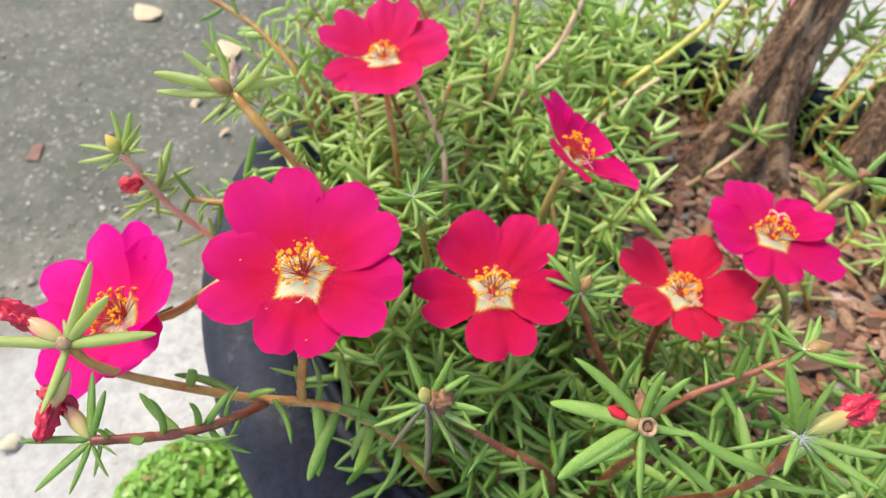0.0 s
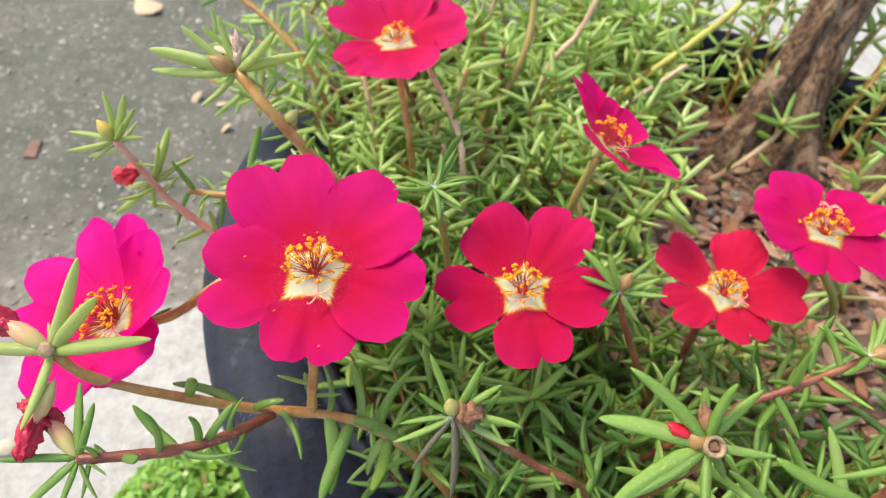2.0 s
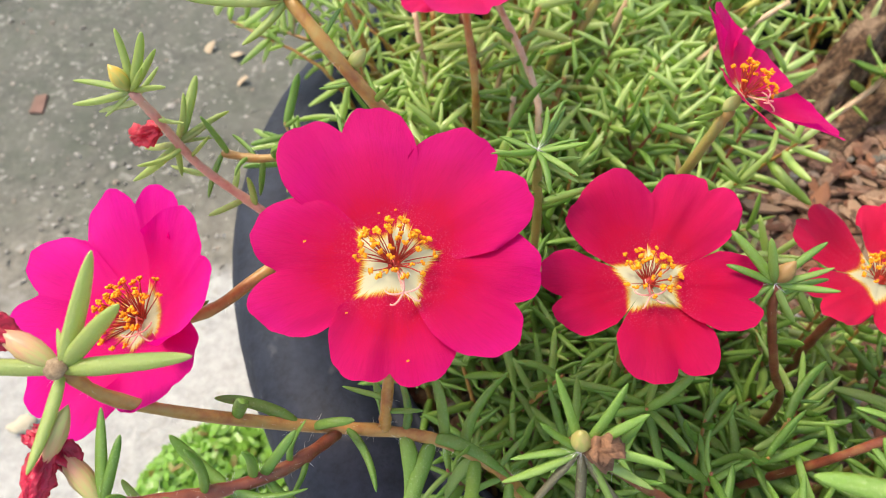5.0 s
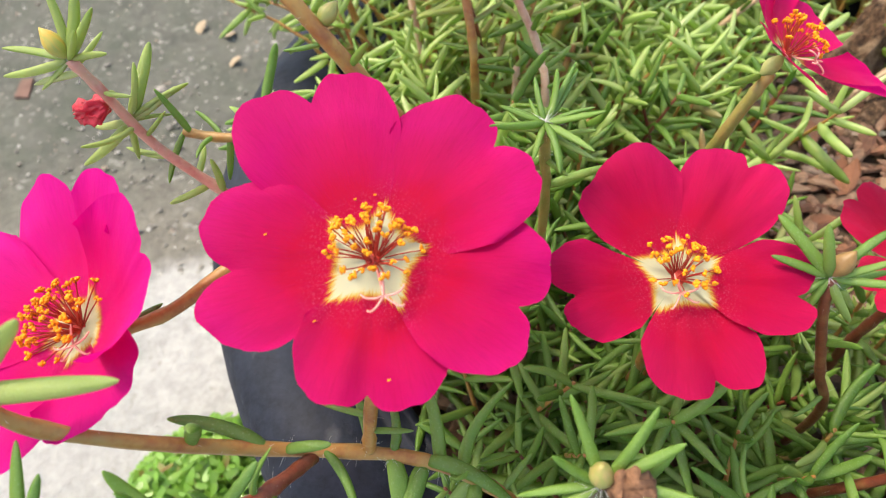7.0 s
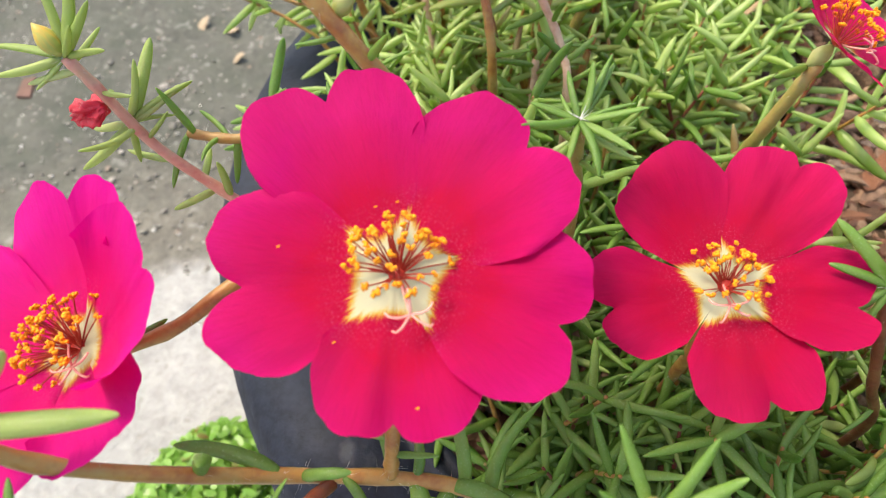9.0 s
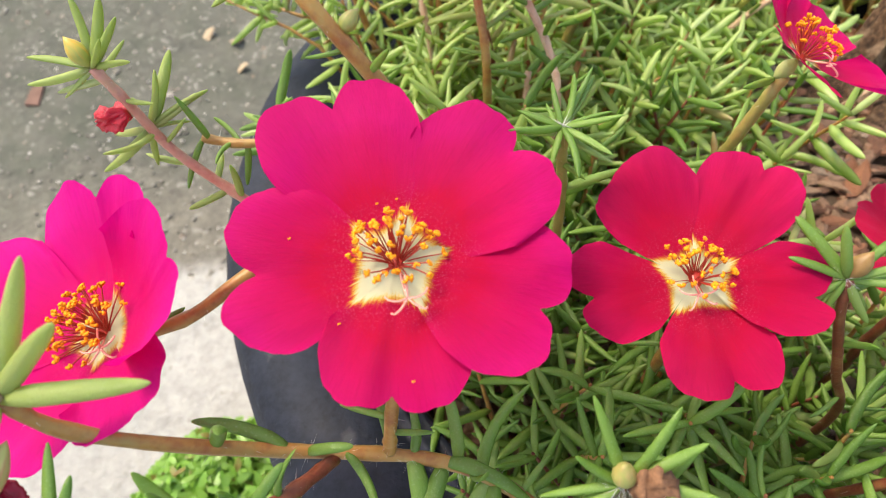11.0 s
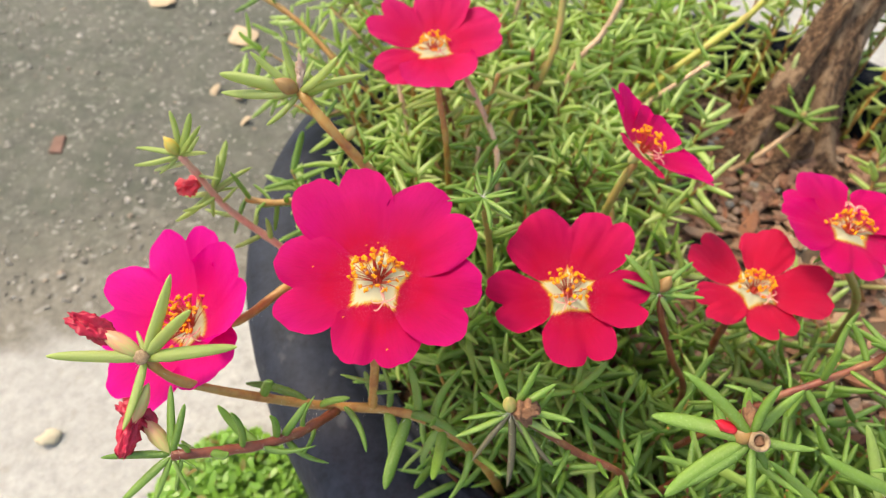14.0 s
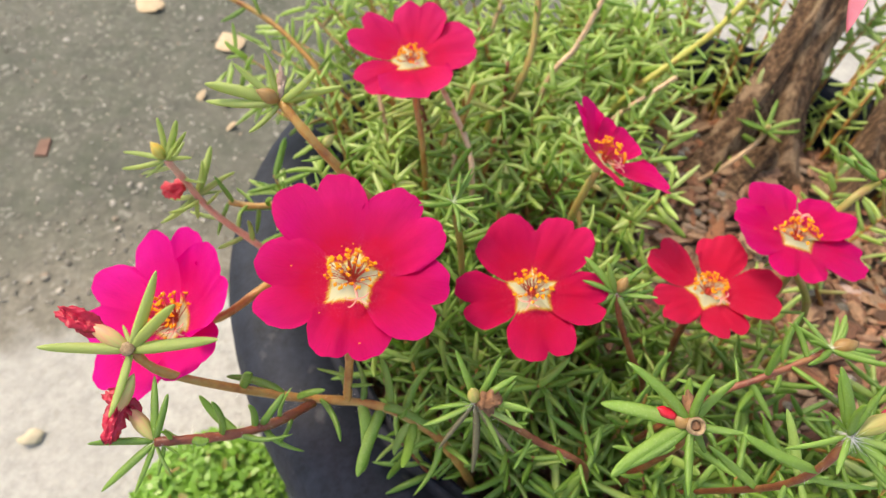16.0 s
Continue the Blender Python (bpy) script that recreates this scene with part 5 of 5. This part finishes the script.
    # bare stems in the carpet
    for pts, r, mat, label in (
        ([(-1.3, 21.9, 24.9), (-0.46, 20.41, 23.92), (-0.03, 19.44, 23.2), (0.1, 18.23, 22.04), (0.3, 17.5, 13.0)], 0.0013, STEM_PALE, "bare pale dry stem among green leaves"),
        ([(3.5, 28.5, 28.5), (3.39, 27.12, 26.46), (3.33, 26.33, 25.25), (3.0, 25.07, 23.68), (2.17, 24.37, 21.9), (1.12, 23.91, 20.3), (0.9, 23.5, 13.0)], 0.0018, STEM_GREEN, "olive brown upright stem among green leaves"),
        ([(7.0, 28.5, 25.4), (6.63, 28.12, 24.74), (5.74, 27.45, 22.97), (4.17, 26.43, 20.96), (3.4, 26.0, 13.0)], 0.0016, STEM_PALE, "bare light brown stem among green leaves"),
        ([(15.0, 28.3, 27.2), (13.63, 27.59, 25.62), (12.47, 27.2, 24.08), (11.19, 27.07, 22.72), (8.92, 26.64, 20.8), (6.5, 26.2, 17.5), (5.0, 26.0, 13.0)], 0.0017, STEM_YELLOW, "slanting yellow-green stem among leaves"),
        ([(-14.5, 30.5, 26.0), (-12.6, 29.2, 25.2), (-10.6, 28.6, 24.4), (-8.6, 27.4, 23.4), (-6.6, 25.8, 21.0), (-5.0, 25.0, 13.0)], 0.0014, STEM_BROWN, "brown stem reaching out over the planter lip"),
        ([(10.8, 26.1, 22.1), (9.34, 25.76, 21.11), (8.02, 25.46, 20.1), (6.0, 25.0, 17.5), (4.8, 24.6, 13.0)], 0.0013, STEM_PALE, "bare pale stem among green leaves"),
    ):
        shoot("moss_rose_shoot", pts, r * 0.95, r * 0.85, mat, label, 14, 0.014, "bare stems", spread=(0.0, 0.95))


shoots()


def slanting_stems():
    """Reddish brown stems that rise through the back of the carpet, half bare, with leaves towards the tip."""
    r = random.Random(33)
    for k in range(24):
        x, y = r.uniform(-4.5, 9.0), r.uniform(18.5, 33.0)
        if x > 4.0 + max(0.0, y - 21.5) * 0.45:
            continue
        a, rise = r.uniform(0.3, 2.6), r.uniform(8.5, 11.5)
        dx, dy = math.cos(a) * r.uniform(2.0, 5.0), math.sin(a) * r.uniform(1.0, 3.5)
        pts = [(x + dx, y + dy, 13.0 + rise), (x + dx * 0.62, y + dy * 0.6, 13.0 + rise * 0.8), (x + dx * 0.25 + r.uniform(-0.4, 0.4), y + dy * 0.3, 13.0 + rise * 0.5), (x, y, 13.0)]
        mat = (STEM_BROWN, STEM_RED, STEM_PALE, STEM_BROWN)[k % 4]
        label = ("brown stem rising through the leafy carpet", "dark red stem rising through the leafy carpet", "pale dry stem rising through the leafy carpet", "brown stem rising through the leafy carpet")[k % 4]
        shoot("moss_rose_shoot", pts, 0.0016, 0.0010, mat, label, 11, 0.015, "bare stems", spread=(0.0, 0.45), leafmat=LEAF_PALE if k % 3 else LEAF)


slanting_stems()


# ---- leafy carpet ----
def shoot_plan(r, height, lean, n_leaves):
    """Points of a small shoot and its leaves (place, direction, length), from its root."""
    a = r.uniform(0, 6.28)
    top = Vector((math.cos(a) * lean, math.sin(a) * lean, height))
    mid = top * 0.5 + Vector((r.uniform(-0.008, 0.008), r.uniform(-0.008, 0.008), height * 0.06))
    pts = [Vector((0, 0, -0.004)), mid, top]
    c = spline(pts, 20)
    leaves = []
    for k in range(n_leaves):
        t = 1 - (k / n_leaves) ** 1.25 * 0.78
        i = min(18, int(t * 19))
        along = (c[min(i + 1, 19)] - c[max(i - 1, 0)]).normalized()
        s = along.orthogonal()
        s.rotate(Matrix.Rotation(k * 2.4 + r.uniform(-0.5, 0.5), 3, along))
        tip = k < 6
        d = s + along * (r.uniform(0.5, 1.4) if tip else r.uniform(0.1, 0.7)) + Vector((0, 0, r.uniform(0, 0.25)))
        leaves.append((c[i], d.normalized(), r.uniform(0.013, 0.021) * (0.85 if tip else 1.0)))
    return pts, leaves


def bare_patch(x, y):
    """Open soil and mulch round the trunk and on the right."""
    if y < 0.125:
        return x > 0.082 + (0.125 - y) * 1.9
    if y < 0.16:
        return x > 0.062 + (0.16 - y) * 0.57
    return x > 0.056 + (min(y, 0.215) - 0.16) * 0.3 + max(0.0, y - 0.215) * 0.6


def carpet_spots():
    r, out, bare = random.Random(21), [], 0
    for _ in range(9000):
        a, d = r.uniform(0, 6.28), 0.164 * math.sqrt(r.random())
        x, y = POT.x + d * math.cos(a), POT.y + d * math.sin(a)
        if any((x - p[0]) ** 2 + (y - p[1]) ** 2 < 0.0096 ** 2 for p in out):
            continue
        if bare_patch(x, y):
            bare += 1
            if bare > 15:
                continue
        out.append((x, y))
    # more on the far right, where they lean out over the lip
    for _ in range(22):
        a, d = r.uniform(0.25, 1.15), r.uniform(0.146, 0.163)
        out.append((POT.x + d * math.cos(a), POT.y + d * math.sin(a)))
    return out


def carpet():
    r = random.Random(5)
    spots = carpet_spots()
    # the stretch that the camera passes nearest is built shoot by shoot
    near = [s for s in spots if s[1] < 0.19 and s[0] < 0.16 and not bare_patch(*s)]
    near = near[:130]
    chosen = set(near)
    templates = []
    for k in range(10):
        h = 0.075 + 0.012 * (k % 3)
        pts, leaves = shoot_plan(r, h, r.uniform(0.012, 0.032), 17)
        x, y = near[k]
        m = Matrix.Translation((x, y, SOIL_Z)) @ Matrix.Rotation(r.uniform(0, 6.28), 4, "Z")
        t = thing("moss_rose_shoot", m, "small green moss rose shoot of the leafy carpet", "plant", "carpet shoots")
        v, f, _ = tube([pts[0], pts[1], pts[1].lerp(pts[2], 0.93)], 0.0011, 0.0004, 7, 0.2, 14)
        part("stem", mesh_data("stem", v, f, (STEM_GREEN, STEM_RED, STEM_BROWN)[k % 3]), t)
        for p, d, ln in leaves:
            # every other shoot takes the leaf colour with shade in it
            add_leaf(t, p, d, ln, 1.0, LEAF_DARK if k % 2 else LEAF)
        templates.append(t)
    for k, (x, y) in enumerate(near[10:]):
        lower = 0.80 if y < 0.11 else 1.0
        sunk = 0.018 * (1 - lower) * 3 + (0.02 if math.hypot(x - 0.0785, y - 0.119) < 0.042 else 0.0)
        m = Matrix.Translation((x, y, SOIL_Z - sunk)) @ Matrix.Rotation(r.uniform(0, 6.28), 4, "Z") @ Euler((r.uniform(-0.2, 0.2), r.uniform(-0.2, 0.2), 0)).to_matrix().to_4x4()
        copy_thing(templates[k % 10], m)
    # the rest as one leafy mass
    lv = [np.array(leaf_shape(7, 7, f[0] * 1.1, *f[1:])[0]) for f in LEAF_FORMS]
    lf = leaf_shape(7, 7)[1]
    verts, faces, sv, sf = [], [], [], []
    for x, y in spots:
        if (x, y) in chosen:
            continue
        back = y > 0.17
        pts, leaves = shoot_plan(r, r.uniform(0.03, 0.05) if bare_patch(x, y) else r.uniform(0.068, 0.098) if back else r.uniform(0.05, 0.08), r.uniform(0.01, 0.04), 17)
        root = Vector((x, y, SOIL_Z))
        if math.hypot(x - POT.x, y - POT.y) > 0.135 and y > 0.24 and (x < 0.02 or x > 0.13):
            out = Vector((x - POT.x, y - POT.y, 0)).normalized()
            pts = [Vector((0, 0, -0.004)), out * 0.02 + Vector((0, 0, 0.06)), out * r.uniform(0.045, 0.085) + Vector((0, 0, r.uniform(0.07, 0.105)))]
            c = spline(pts, 20)
            leaves = [(c[19 - int(k * 0.65)], (Vector((r.gauss(0, 1), r.gauss(0, 1), r.gauss(0.2, 0.8))) + out * 0.5).normalized(), r.uniform(0.011, 0.018)) for k in range(28)]
        v, f, _ = tube([root + pts[0], root + pts[1], root + pts[1].lerp(pts[2], 0.9)], 0.0013, 0.0004, 5, 0.0, 8)
        o = len(sv)
        sv += v
        sf += [tuple(o + q for q in face) for face in f]
        for p, d, ln in leaves:
            m = place(p + root, d, (ln, ln, ln), r.uniform(0, 6.28))
            a = np.array(m)
            w = lv[r.randrange(4)] @ a[:3, :3].T + a[:3, 3]
            o = len(verts)
            verts.extend(w.tolist())
            faces += [tuple(o + q for q in face) for face in lf]
    single("leaf_carpet", mesh_data("leaf_carpet", verts, faces, LEAF_MAT_LIT), "dense carpet of small green needle leaves", "foliage", kind="stuff")
    single("carpet_stems", mesh_data("carpet_stems", sv, sf, STEM_BROWN), "tangled thin brown and green stems under the leaves", "stems", kind="stuff")


carpet()


# ---- on the concrete ----
def dry_leaf(x, y, turn, length, label):
    me = flat_leaf(length, length * 0.26, 0.02, TAN_LEAF, "dry_leaf", 0.35)
    m = Matrix.Translation((x, y, 0.003)) @ Matrix.Rotation(turn, 4, "Z") @ Matrix.Rotation(radians(-86), 4, "X")
    single("dry_leaf", me, label, "leaf", m)


dry_leaf(-0.36, 0.715, 0.75, 0.085, "curled dry tan leaf lying on the concrete")
dry_leaf(-0.245, 0.625, 0.5, 0.075, "curled dry tan leaf lying behind the planter")


for _x, _y, _a, _l in ((-0.235, 0.525, 0.3, 0.026), (-0.218, 0.495, 1.7, 0.018), (-0.262, 0.55, 2.4, 0.02)):
    dry_leaf(_x, _y, _a, _l, "scrap of dry tan leaf beside the planter")

def brick_fragment():
    me = mesh_data("brick_fragment", [(x * 0.006, y * 0.013, z * 0.0015 + 0.0006 * x * y) for z in (-1, 1) for x, y in ((-1, -0.8), (0.9, -1), (1, 0.9), (-0.8, 1))],
                   [(3, 2, 1, 0), (4, 5, 6, 7), (0, 1, 5, 4), (1, 2, 6, 5), (2, 3, 7, 6), (3, 0, 4, 7)], simple("brick_red", (0.13, 0.07, 0.052), (0.2, 0.11, 0.085), 0.9, 120.0), smooth=False)
    single("brick_fragment", me, "small brick red fragment lying on the concrete", "fragment", Matrix.Translation((-0.404, 0.463, -0.0025)) @ Matrix.Rotation(0.2, 4, "Z"))


brick_fragment()


def weeds():
    r = random.Random(9)
    verts, faces = [], []
    for _ in range(2600):
        a, d = r.uniform(0, 6.28), math.sqrt(r.random())
        x, y = -0.160 + 0.05 * d * math.cos(a), 0.108 + 0.06 * d * math.sin(a)
        z = r.uniform(0.004, 0.036) * (1.15 - d * d)
        if (x - POT.x) ** 2 + (y - POT.y) ** 2 < (0.190 + z * 0.25) ** 2:
            continue
        s = r.uniform(0.002, 0.0038)
        m = Euler((r.uniform(-0.7, 0.7), r.uniform(-0.7, 0.7), r.uniform(0, 6.28))).to_matrix()
        o = len(verts)
        for lay in (0, 1):
            for q in range(8):
                b = 2 * math.pi * q / 8
                w = s * 0.55 * math.sin(b) * (1.0 - 0.35 * math.cos(b))
                verts.append(m @ Vector((s * 1.25 * math.cos(b), w, 0.0003 * lay + 0.25 * abs(w))) + Vector((x, y, z)))
        faces.append(tuple(o + q for q in range(8))[::-1])
        faces.append(tuple(o + 8 + q for q in range(8)))
        faces += [(o + q, o + (q + 1) % 8, o + 8 + (q + 1) % 8, o + 8 + q) for q in range(8)]
        w, g, _ = tube([(x, y, -0.004), (x + 0.001, y, z * 0.5), (x, y, z)], 0.0004, 0.0003, 4, rings=4)
        o = len(verts)
        verts += w
        faces += [tuple(o + q for q in face) for face in g]
    single("weeds", mesh_data("weeds", verts, faces, LEAF_WEED, smooth=False), "bright green weed clump growing against the planter", "weeds", kind="stuff")


weeds()
